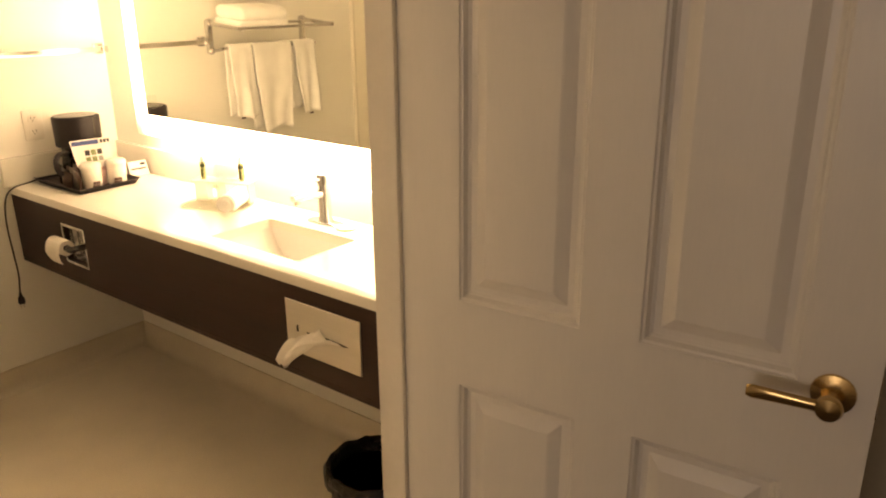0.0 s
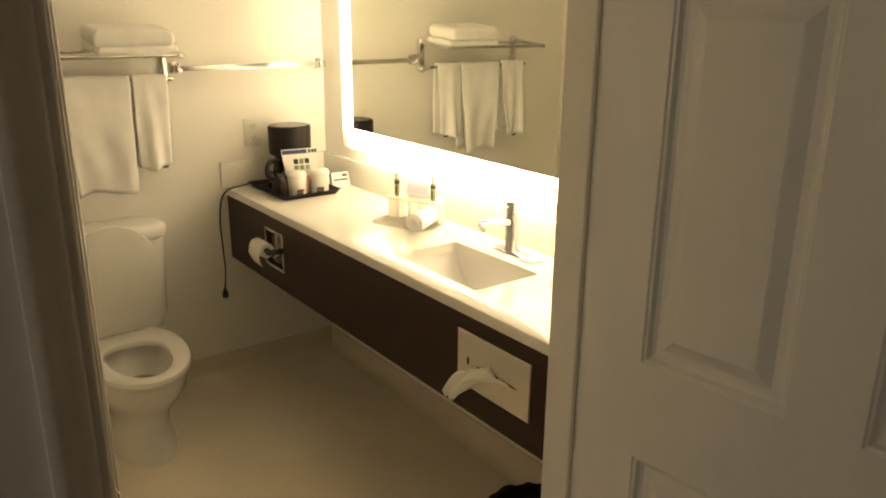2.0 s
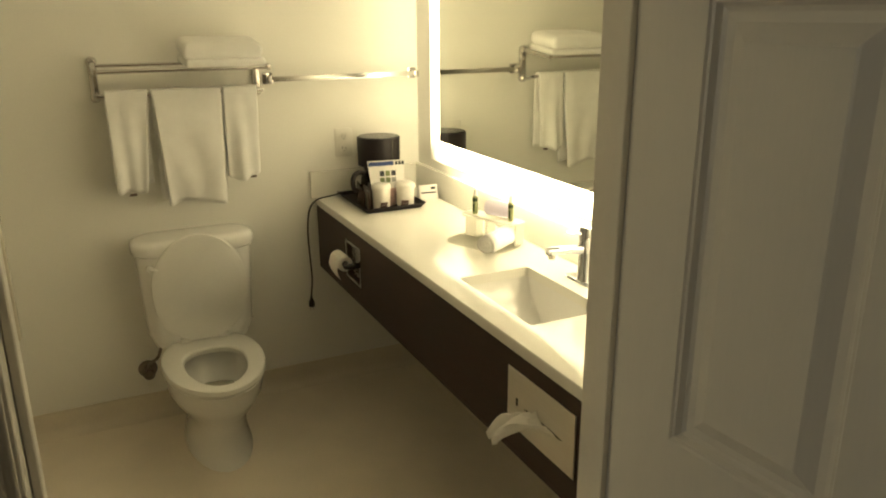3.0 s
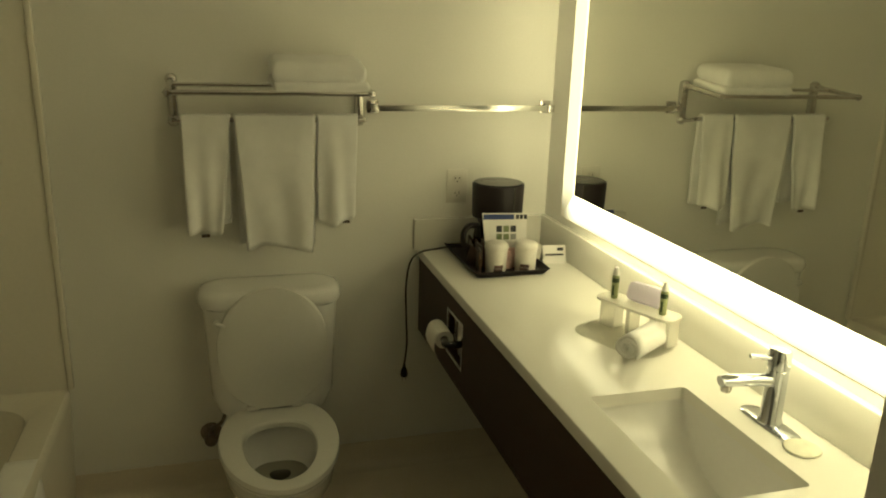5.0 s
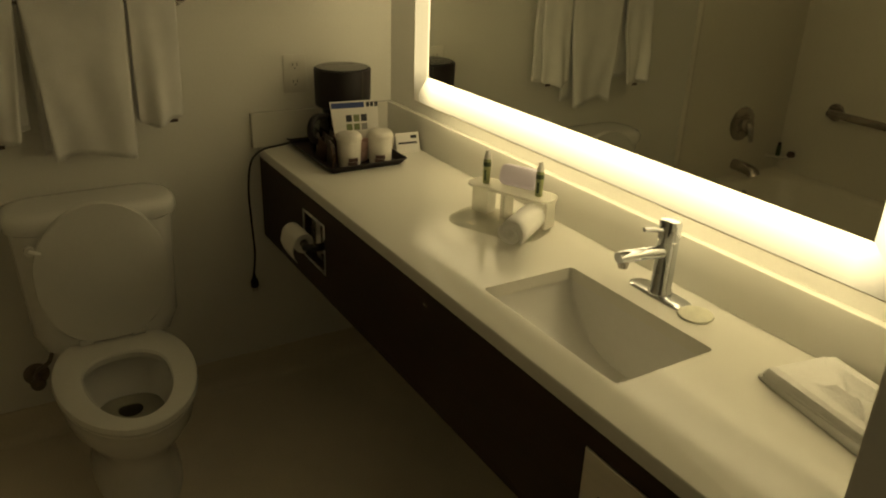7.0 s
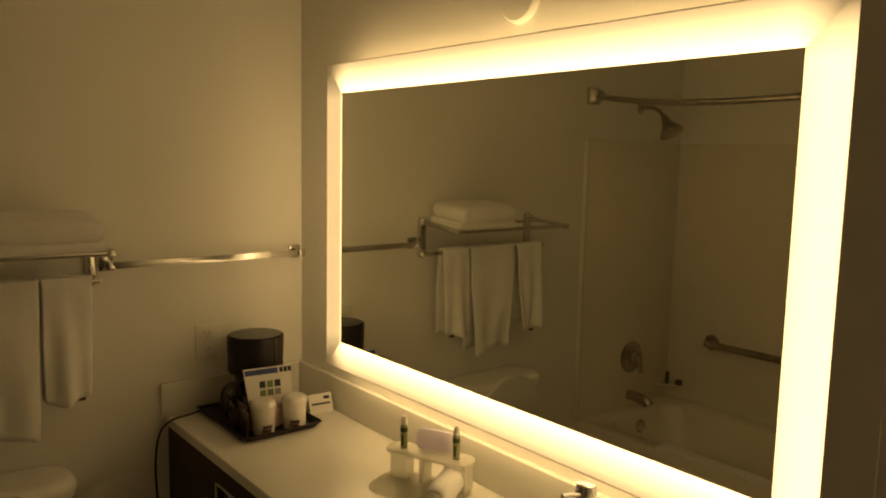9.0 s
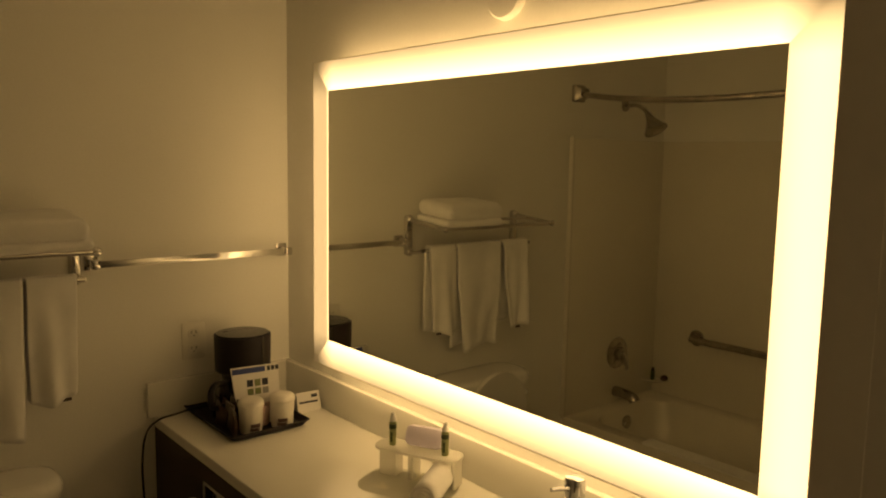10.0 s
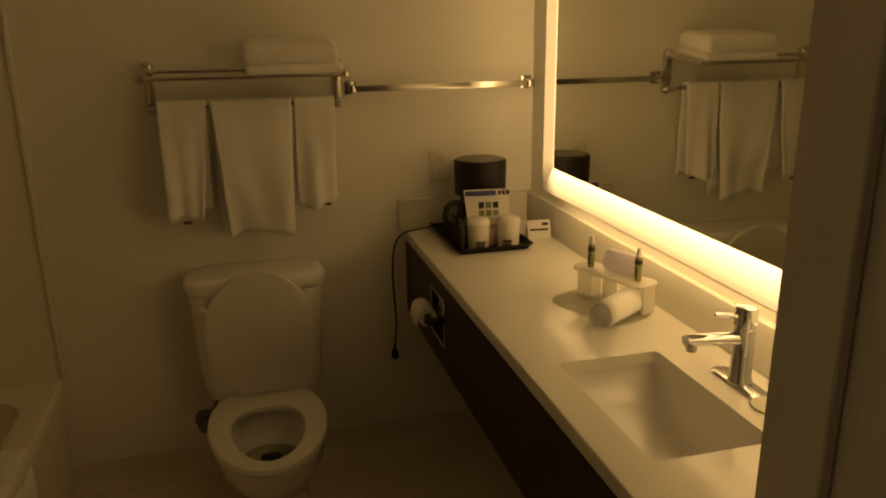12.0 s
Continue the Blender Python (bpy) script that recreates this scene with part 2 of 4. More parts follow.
def rounded(cx, cy, w, d, r, z, n=6):
    """A rounded rectangle, as one ring."""
    out = []
    for k, (sx, sy) in enumerate(((1, 1), (-1, 1), (-1, -1), (1, -1))):
        for i in range(n + 1):
            a = math.pi / 2 * (k + i / n)
            out.append(Vector((cx + sx * (w / 2 - r) + r * math.cos(a), cy + sy * (d / 2 - r) + r * math.sin(a), z)))
    return out


def egg(cx, yb, yf, hw, z, n=44, square=2.6, scale=1.0, wide=0.42):
    """The outline of a toilet bowl: squarish behind at yb, round in front at yf."""
    ym, out = yb + (yf - yb) * wide, []
    for k in range(n):
        a = 2 * math.pi * k / n
        c, s = math.cos(a), math.sin(a)
        if s < 0:
            x, y = hw * c, ym + (yf - ym) * -s
        else:
            e = 2 / square
            x, y = hw * math.copysign(abs(c) ** e, c), ym + (yb - ym) * abs(s) ** e
        mid = (yb + yf) / 2
        out.append(Vector((cx + x * scale, mid + (y - mid) * scale, z)))
    return out


def turned(ring, m):
    return [m @ v for v in ring]


# ---- the setting ----
EAST, NORTH, WEST, SOUTH, HALL = 0.022, 0.0, -2.30, -1.990, -2.118
TOP, DOORL, DOORR, DOORH = 2.42, -1.390, -0.548, 2.05


def wall(name, label, *a):
    bm = boxed(*a)
    return tagged(part(name, bm, PAINT if "hall" not in name else HALLPAINT, None, "", False), label, "wall", "", "structure")


wall("wall_east", "cream painted wall behind the lit mirror", EAST, EAST + 0.12, HALL, NORTH + 0.12, 0, TOP)
wall("wall_north", "cream painted wall behind the toilet and towels", WEST - 0.12, EAST, NORTH, NORTH + 0.12, 0, TOP)
wall("wall_west", "cream painted wall along the bathtub", WEST - 0.12, WEST, HALL, NORTH, 0, TOP)
bm = boxed(DOORR + 0.018, EAST, HALL, SOUTH, 0, TOP)
box(bm, WEST, DOORL - 0.018, HALL, SOUTH, 0, TOP)
box(bm, DOORL - 0.018, DOORR + 0.018, HALL, SOUTH, DOORH + 0.018, TOP)
tagged(part("wall_south", bm, PAINT, None, "", False), "cream painted wall with the bathroom doorway", "wall", "", "structure")
tagged(part("wall_tub_end", boxed(WEST, -1.60, SOUTH, -1.56, 0, TOP), PAINT, None, "", False),
       "cream painted wall closing the foot of the tub", "wall", "", "structure")
tagged(part("ceiling", boxed(WEST - 0.12, EAST + 0.12, HALL, NORTH + 0.12, TOP, TOP + 0.1), CEIL, None, "", False),
       "white painted bathroom ceiling", "ceiling", "", "structure")
tagged(part("floor", boxed(WEST, EAST, HALL, NORTH, -0.1, 0), FLOORM, None, "", False),
       "beige speckled sheet vinyl bathroom floor", "floor", "", "structure")
# hallway outside the bathroom
tagged(part("floor_hall", boxed(-7.0, 0.6, -4.1, HALL, -0.1, -0.002), CARPET, None, "", False),
       "dark brown carpet of the entrance hallway", "floor", "", "structure")
tagged(part("ceiling_hall", boxed(-7.0, 0.6, -4.1, HALL, TOP, TOP + 0.1), CEIL, None, "", False),
       "white painted hallway ceiling", "ceiling", "", "structure")
wall("wall_hall_south", "tan painted hallway wall", -7.0, 0.6, -4.2, -4.1, 0, TOP)
wall("wall_hall_north", "tan painted bedroom wall", -7.0, WEST - 0.12, HALL, HALL + 0.1, 0, TOP)
wall("wall_hall_west", "tan painted far wall of the bedroom", -7.1, -7.0, -4.2, HALL + 0.1, 0, TOP)
ENTX, ENTY0, ENTY1 = 0.0, -3.38, -2.46
bm = boxed(ENTX, ENTX + 0.12, ENTY1, HALL, 0, TOP)
box(bm, ENTX, ENTX + 0.12, -4.1, ENTY0, 0, TOP)
box(bm, ENTX, ENTX + 0.12, ENTY0, ENTY1, 2.06, TOP)
tagged(part("wall_hall_east", bm, HALLPAINT, None, "", False), "tan painted wall round the entry door", "wall", "", "structure")

# coved vinyl base along the bathroom walls
COVE = [(0.0, 0.095), (0.006, 0.095), (0.008, 0.05), (0.012, 0.028), (0.022, 0.012), (0.036, 0.003), (0.05, 0.0), (0.0, 0.0)]


def cove(name, p0, p1, inward):
    a, b, n = Vector(p0), Vector(p1), Vector(inward)
    bm = bmesh.new()
    loft(bm, [[q + n * o + Vector((0, 0, h)) for o, h in COVE] for q in (a, b)])
    return tagged(part(name, bm, BASEM, None), "beige coved vinyl skirting", "baseboard", "", "structure")


cove("baseboard_north", (-1.61, NORTH, 0.001), (EAST, NORTH, 0.001), (0, -1, 0))
cove("baseboard_east", (EAST, NORTH, 0.001), (EAST, SOUTH, 0.001), (-1, 0, 0))
cove("baseboard_south", (DOORR + 0.02, SOUTH, 0.001), (EAST, SOUTH, 0.001), (0, 1, 0))


# ---- doorway: jambs, stops and moulded casing ----
def casing_profile(w=0.062):
    return [(0, 0), (0, 0.008), (0.004, 0.011), (0.012, 0.011), (0.016, 0.015), (0.028, 0.0165), (0.040, 0.019), (0.046, 0.022),
            (0.054, 0.022), (w, 0.018), (w, 0)]


bm = bmesh.new()
box(bm, DOORR, DOORR + 0.018, HALL, SOUTH, 0, DOORH + 0.018, 0.0015, 1)
box(bm, DOORL - 0.018, DOORL, HALL, SOUTH, 0, DOORH + 0.018, 0.0015, 1)
box(bm, DOORL, DOORR, HALL, SOUTH, DOORH, DOORH + 0.018, 0.0015, 1)
box(bm, DOORR - 0.012, DOORR, HALL + 0.045, HALL + 0.080, 0, DOORH, 0.002, 1)
box(bm, DOORL, DOORL + 0.012, HALL + 0.045, HALL + 0.080, 0, DOORH, 0.002, 1)
box(bm, DOORL + 0.012, DOORR - 0.012, HALL + 0.045, HALL + 0.08, DOORH - 0.012, DOORH, 0.002, 1)
tagged(part("trim_jamb", bm, TRIM, None), "off-white painted door jamb with stops", "door frame", "", "structure")
for side, y, out in (("hall", HALL, -1),):
    for nm, x, sx in (("left", DOORL - 0.005, -1), ("right", DOORR + 0.005, 1)):
        bm = bmesh.new()
        loft(bm, [[Vector((x + sx * o, y + out * h, z)) for o, h in casing_profile()] for z in (0.0, DOORH + 0.062)])
        tagged(part("trim_casing_" + side + "_" + nm, bm, TRIM, None), "off-white moulded door casing", "trim", "", "structure")
    bm = bmesh.new()
    loft(bm, [[Vector((xx, y + out * h, DOORH + 0.005 + o)) for o, h in casing_profile()] for xx in (DOORL - 0.005, DOORR + 0.005)])
    tagged(part("trim_casing_" + side + "_head", bm, TRIM, None), "off-white moulded door casing", "trim", "", "structure")
ob = thing("strike_plate", (DOORL, HALL + 0.02, 0.93), "small brass strike plate on the door jamb", "strike plate")
part("plate", boxed(DOORL, DOORL + 0.003, HALL + 0.004, HALL + 0.034, 0.90, 0.96, 0.001, 1), BRASS, ob)
part("hole", boxed(DOORL + 0.002, DOORL + 0.0045, HALL + 0.012, HALL + 0.026, 0.915, 0.945, 0.001, 1), DARKHOLE, ob)

# ---- the six-panel bathroom door, open into the hallway ----
LEAF, THICK, TURN = 0.820, 0.036, DOOR_TURN
HINGE = pose(DOORR - 0.002, HALL - 0.004, 0, 0, 0, TURN)  # local -x runs along the leaf, +y is the bathroom side


def door_leaf():
    """Stiles, rails and six raised panels; both faces."""
    xs = [0.0, 0.112, 0.358, 0.466, 0.712, LEAF]
    zs = [0.012, 0.22, 0.772, 0.952, 1.56, 1.67, 1.90, 2.035]
    bm = bmesh.new()
    for a, b in ((xs[0], xs[1]), (xs[2], xs[3]), (xs[4], xs[5])):
        box(bm, -b, -a, 0, THICK, zs[0], zs[7])
    for z0, z1 in ((zs[0], zs[1]), (zs[2], zs[3]), (zs[4], zs[5]), (zs[6], zs[7])):
        for a, b in ((xs[1], xs[2]), (xs[3], xs[4])):
            box(bm, -b, -a, 0, THICK, z0, z1)
    panels = []
    for z0, z1 in ((zs[1], zs[2]), (zs[3], zs[4]), (zs[5], zs[6])):
        for a, b in ((xs[1], xs[2]), (xs[3], xs[4])):
            pb = bmesh.new()
            steps = ((0.0, 0.000), (0.003, 0.003), (0.007, 0.004), (0.012, 0.012), (0.018, 0.015), (0.030, 0.015), (0.050, 0.005), (0.054, 0.0035))
            for face, sgn in ((THICK, -1), (0.0, 1)):
                rings = []
                for inset, sink in steps:
                    y = face + sgn * sink
                    rings.append([Vector((-b + inset, y, z0 + inset)), Vector((-a - inset, y, z0 + inset)),
                                  Vector((-a - inset, y, z1 - inset)), Vector((-b + inset, y, z1 - inset))])
                loft(pb, rings, False, True)
            panels.append(pb)
    return bm, panels


door = new("door_1")
door.matrix_world = HINGE
tagged(door, "off-white six-panel bathroom door standing open", "door", "", "structure")
BASES[door] = Vector((0, 0, 0))
bm, panels = door_leaf()
part("frame", bm, DOORPAINT, door, "", False)
for pb in panels:
    part("panel", pb, DOORPAINT, door, "", False)
KZ = 0.945
KD = -(LEAF - 0.058)
for face, sgn in ((THICK, 1), (0.0, -1)):
    bm = lathe(bmesh.new(), (KD, face, KZ), [(0.0, 0), (0.032, 0.001), (0.031, 0.006), (0.016, 0.009), (0.0125, 0.016), (0.0125, 0.040), (0.018, 0.044), (0.020, 0.052), (0.017, 0.060), (0.0, 0.063)], 24, (0, sgn, 0))
    hub = part("rose", bm, BRASS, door, "polished brass rose and neck")
    rings = [[Vector((KD + u, face + sgn * (o + d * math.cos(q)), KZ + zc + h * math.sin(q))) for q in [2 * math.pi * k / 12 for k in range(12)]]
             for u, o, d, h, zc in ((0.004, 0.051, 0.006, 0.009, 0.0), (0.030, 0.053, 0.006, 0.0095, 0.001), (0.070, 0.055, 0.005, 0.0105, 0.001), (0.104, 0.055, 0.005, 0.0115, 0.0), (0.112, 0.054, 0.003, 0.009, 0.0))]
    part("lever", loft(bmesh.new(), rings), BRASS, door, "polished brass lever handle")
part("latch_plate", boxed(-LEAF - 0.0015, -LEAF + 0.001, 0.006, 0.030, KZ - 0.03, KZ + 0.03), BRASS, door, "brass latch plate", False)
for hz in (0.25, 1.05, 1.83):
    bm = tube(bmesh.new(), [(0.004, -0.004, hz - 0.045), (0.004, -0.004, hz + 0.045)], 0.006, 10)
    part("hinge", bm, BRASS, door, "brass butt hinge")

# ---- entry door of the room, at the end of the hallway ----
entry = thing("door_2", (ENTX + 0.03, (ENTY0 + ENTY1) / 2, 0), "tan painted entry door with an electronic lock", "door", "", "structure")
part("leaf", boxed(ENTX + 0.03, ENTX + 0.075, ENTY0 + 0.004, ENTY1 - 0.004, 0.01, 2.05, 0.003), ENTRYM, entry)
LY = -2.56
bm = bmesh.new()
loft(bm, [[Vector((ENTX + 0.03 - d, p.x, p.y)) for p in rounded(LY, 0.975, 0.085 * s, 0.22 * s, 0.02, 0)] for d, s in ((0, 1), (0.022, 1), (0.028, 0.93))])
lock = part("lock_case", bm, DULLCHROME, entry, "satin nickel electronic lock case")
bm = bmesh.new()
loft(bm, [[Vector((ENTX + 0.002 - d, p.x, p.y)) for p in rounded(LY, 1.035, 0.074 * s, 0.10 * s, 0.02, 0)] for d, s in ((-0.004, 1), (0.004, 0.96))])
part("reader", bm, BLACKP, lock, "black card reader cover")
bm = tube(bmesh.new(), smoothed([(ENTX + 0.03, LY, 0.85), (ENTX - 0.035, LY, 0.85), (ENTX - 0.045, LY - 0.03, 0.848), (ENTX - 0.042, LY - 0.13, 0.845)], 5), 0.010)
part("lever", bm, DULLCHROME, entry, "satin nickel lever handle")
bm = boxed(ENTX + 0.005, ENTX + 0.03, -2.505, -2.485, 1.40, 1.465, 0.003)
part("swing_bar", bm, BRASS, entry, "brass security latch")
sign = thing("door_sign", (ENTX + 0.028, -2.56, 0.65), "small white printed notice on the entry door", "sign")
part("sheet", boxed(ENTX + 0.0275, ENTX + 0.0292, -2.605, -2.505, 0.64, 0.75), PAPER, sign, "", False)
for k in range(5):
    part("print", boxed(ENTX + 0.0262, ENTX + 0.0272, -2.600 + k * 0.019, -2.586 + k * 0.019, 0.722, 0.742), DARKINK, sign, "", False)
    part("print", boxed(ENTX + 0.0262, ENTX + 0.0272, -2.600 + k * 0.019, -2.588 + k * 0.019, 0.650, 0.660), DARKINK, sign, "", False)
part("print", boxed(ENTX + 0.0262, ENTX + 0.0272, -2.58, -2.535, 0.675, 0.70), BLUEINK, sign, "", False)

# ---- vanity ----
CT, FRONT = 0.82, -0.443
SINK = (-0.250, -1.340, 0.228, 0.384)  # centre x, y; size x, y


def countertop():
    bm = bmesh.new()
    hole_t, hole_b = rounded(*SINK, 0.010, CT), rounded(*SINK, 0.010, CT - 0.028)
    n = len(hole_t) // 4
    x0, x1, y0, y1 = FRONT, EAST, SOUTH, NORTH
    for z, ring in ((CT, hole_t), (CT - 0.028, hole_b)):
        inner = [bm.verts.new(p) for p in ring]
        outer = [bm.verts.new((x, y, z)) for x, y in ((x1, y1), (x0, y1), (x0, y0), (x1, y0))]
        for k in range(4):
            for i in range(n - 1):
                bm.faces.new((inner[k * n + i], inner[k * n + i + 1], outer[k]))
            bm.faces.new((inner[k * n + n - 1], inner[(k * n + n) % (4 * n)], outer[(k + 1) % 4], outer[k]))
        if z == CT:
            top = (inner, outer)
    for a, b in zip(top, (inner, outer)):
        for i in range(len(a)):
            bm.faces.new((a[i], a[(i + 1) % len(a)], b[(i + 1) % len(b)], b[i]))
    edges = [e for e in bm.edges if e.verts[0] in top[1] and e.verts[1] in top[1] and abs(e.verts[0].co.x - FRONT) < 1e-4 and abs(e.verts[1].co.x - FRONT) < 1e-4]
    bmesh.ops.bevel(bm, geom=edges, offset=0.004, segments=3, affect="EDGES", profile=0.5)
    return bm


vanity_top = thing("countertop", (-0.22, -1.0, CT - 0.028), "cream quartz vanity top with backsplash on the dark panel", "countertop")
part("slab", countertop(), QUARTZ, vanity_top)
part("backsplash", boxed(EAST - 0.020, EAST, SOUTH, NORTH, CT, CT + 0.107, 0.002), QUARTZ, vanity_top)
part("side_splash", boxed(FRONT - 0.019, EAST - 0.020, NORTH - 0.019, NORTH, CT, CT + 0.107, 0.002), QUARTZ, vanity_top)
apron = thing("wooden_apron", (-0.43, -1.0, 0.54), "dark espresso laminate panel under the vanity top", "vanity panel")
AX = -0.438
TPY, TPZ = (-0.365, -0.522), (0.594, 0.741)
TIY, TIZ = (-1.560, -1.834), (0.597, 0.747)
cuts = sorted([NORTH, TPY[0] - 0.012, TPY[1] + 0.012, TIY[0] - 0.03, TIY[1] + 0.03, SOUTH], reverse=True)
for i, (a, b) in enumerate(zip(cuts, cuts[1:])):
    if i in (1, 3):
        zz = TPZ if i == 1 else TIZ
        part("panel", boxed(AX, AX + 0.018, b, a, 0.541, zz[0] + 0.012), ESPRESSO, apron, "", False)
        part("panel", boxed(AX, AX + 0.018, b, a, zz[1] - 0.012, CT - 0.028), ESPRESSO, apron, "", False)
    else:
        part("panel", boxed(AX, AX + 0.018, b, a, 0.541, CT - 0.028), ESPRESSO, apron, "", False)
part("bottom_edge", boxed(AX, AX + 0.05, SOUTH, NORTH, 0.522, 0.541, 0.001, 1), ESPRESSO, apron, "", False)
part("support", boxed(AX + 0.018, EAST, -0.98, -0.955, 0.60, CT - 0.03), ESPRESSO, apron, "", False)

sink = thing("sink", (SINK[0], SINK[1], CT - 0.17), "white rectangular undermount china sink in the vanity top", "sink")
rings = []
for w, z, r, o in ((0.0, CT - 0.0285, 0.010, 0), (-0.002, CT - 0.05, 0.010, -0.002), (-0.014, CT - 0.085, 0.012, -0.008), (-0.032, CT - 0.115, 0.016, -0.016), (-0.062, CT - 0.136, 0.024, -0.024),
                   (-0.115, CT - 0.147, 0.032, -0.03), (-0.170, CT - 0.152, 0.025, -0.03)):
    rings.append(rounded(SINK[0] - w * 0.36, SINK[1] + o, SINK[2] + 0.012 + w, SINK[3] + 0.012 + w * 1.2 + o * 1.6, r, z))
part("basin", loft(bmesh.new(), rings, False, True), CHINA, sink)
rings = [rounded(SINK[0], SINK[1], SINK[2] + 0.03 + w, SINK[3] + 0.03 + w, 0.04, z) for w, z in ((0, CT - 0.029), (-0.01, CT - 0.11), (-0.08, CT - 0.165))]
part("shell", loft(bmesh.new(), rings, False, True), CHINA, sink)
part("drain", lathe(bmesh.new(), (SINK[0] + 0.02, SINK[1] - 0.03, CT - 0.152), [(0.0, 0.0), (0.022, 0.0), (0.023, 0.003), (0.017, 0.004), (0.013, 0.001), (0.0, 0.001)], 20), CHROME, sink, "chrome drain")

# faucet
FX, FY = -0.063, -1.331
faucet = thing("faucet", (FX, FY, CT), "polished chrome single-lever faucet behind the sink", "faucet")
ring = lambda s, z: [Vector((FX + p.x * s, FY + p.y * (s if s < 1 else 1), z)) for p in rounded(0, 0, 0.046, 0.150, 0.0225, 0)]
part("base_plate", loft(bmesh.new(), [ring(1, CT), ring(1, CT + 0.003), ring(0.9, CT + 0.006)]), TAPCHROME, faucet)
part("body", lathe(bmesh.new(), (FX, FY, CT), [(0.0, 0.004), (0.024, 0.005), (0.0235, 0.012), (0.0205, 0.016), (0.0205, 0.118), (0.0195, 0.119), (0.0195, 0.121), (0.0215, 0.122),
     (0.0215, 0.152), (0.0195, 0.160), (0.0, 0.162)], 28), TAPCHROME, faucet)
bm = tube(bmesh.new(), [(FX - 0.01, FY, CT + 0.096), (FX - 0.05, FY, CT + 0.101), (FX - 0.122, FY, CT + 0.106), (FX - 0.128, FY, CT + 0.105)], [0.0135, 0.0125, 0.0125, 0.0110], 16)
spout = part("spout", bm, TAPCHROME, faucet)
part("aerator", lathe(bmesh.new(), (FX - 0.113, FY, CT + 0.083), [(0.0, 0), (0.009, 0), (0.010, 0.004), (0.010, 0.016), (0.0, 0.016)], 16), DULLCHROME, spout)
part("lever", tube(bmesh.new(), [(FX - 0.015, FY, CT + 0.142), (FX - 0.045, FY + 0.004, CT + 0.147), (FX - 0.064, FY + 0.006, CT + 0.149)], [0.006, 0.005, 0.0045], 10), TAPCHROME, faucet)
solid("wrapped_soap", lathe(bmesh.new(), (-0.068, -1.428, CT), [(0.0, 0.0), (0.031, 0.0), (0.034, 0.003), (0.033, 0.005), (0.028, 0.0066), (0.0, 0.007)], 28), SOAPM,
      "round pale cream wrapped soap on the vanity top", "soap")

# recessed tissue dispenser
tis = thing("tissue_dispenser", (AX, -1.703, TIZ[0]), "brushed steel tissue dispenser plate in the dark panel", "tissue dispenser")
bm = bmesh.new()
loft(bm, [[Vector((x, y + s * i, z + t * i)) for y, z, s, t in ((TIY[0], TIZ[0], -1, 1), (TIY[0], TIZ[1], -1, -1), (TIY[1], TIZ[1], 1, -1), (TIY[1], TIZ[0], 1, 1))]
          for x, i in ((AX - 0.001, 0), (AX - 0.003, 0), (AX - 0.0045, 0.002))])
part("plate", bm, STEEL, tis, "", False)
rings = [[Vector((x, -1.714 + 0.076 * s * math.cos(a), 0.667 + 0.0045 * s * math.sin(a))) for a in [2 * math.pi * k / 24 for k in range(24)]] for x, s in ((AX - 0.0052, 1), (AX - 0.0046, 1))]
part("slot", loft(bmesh.new(), rings), DARKHOLE, tis, "narrow dark slot")
part("keyhole", boxed(AX - 0.0062, AX - 0.0045, -1.608, -1.602, 0.662, 0.680), DARKHOLE, tis, "", False)
bm = bmesh.new()
rows = []
for i in range(11):
    u = i / 10
    row = []
    for j in range(15):
        v = j / 14
        spread = (0.066 - 0.046 * u ** 0.7) * (2 * v - 1)
        y = -1.710 + spread + 0.088 * u
        x = AX - 0.004 - 0.078 * u + 0.006 * math.sin(9 * v + 3 * u)
        z = 0.668 + 0.012 * math.sin(2.6 * u) - 0.070 * u * u - 0.006 * (2 * v - 1) ** 2 * (1 - u) + 0.007 * (0.25 + u) * math.sin(11 * v + 4 * u) + 0.004 * math.sin(31 * v - 6 * u) + 0.003 * math.sin(52 * v + 11 * u) * (1 - 0.5 * u) + 0.024 * max(0.0, 1 - abs(v - 0.60) / 0.14) * max(0.0, 1 - 4 * u)
        row.append(bm.verts.new((x, y, z)))
    rows.append(row)
for a, b in zip(rows, rows[1:]):
    for i in range(14):
        bm.faces.new((a[i], a[i + 1], b[i + 1], b[i]))
tso = part("tissue", bm, TISSUE, tis, "white tissue pulled out of the slot")
tso.modifiers.new("thick", "SOLIDIFY").thickness = 0.0015

# recessed toilet paper holder
tp = thing("toilet_paper_holder", (AX, -0.47, TPZ[0]), "recessed chrome toilet paper holder in the dark panel", "paper holder")
bm = bmesh.new()
fr = lambda i, x: [Vector((x, TPY[0] - i, TPZ[0] + i)), Vector((x, TPY[1] + i, TPZ[0] + i)), Vector((x, TPY[1] + i, TPZ[1] - i)), Vector((x, TPY[0] - i, TPZ[1] - i))]
loft(bm, [fr(0, AX), fr(0, AX - 0.003), fr(0.005, AX - 0.005), fr(0.009, AX - 0.003), fr(0.011, AX + 0.03), fr(0.020, AX + 0.040)], False, True)
part("recess", bm, POLISHED, tp)
part("arm", tube(bmesh.new(), smoothed([(AX + 0.03, -0.508, 0.676), (AX - 0.02, -0.508, 0.677), (AX - 0.045, -0.495, 0.675), (AX - 0.036, -0.455, 0.672), (AX - 0.036, -0.352, 0.670)], 5), 0.011, 12), BLACKS, tp, "black roller arm")
roll = thing("toilet_paper_roll", (AX - 0.036, -0.40, 0.63), "nearly used white toilet paper roll on its holder", "toilet paper")
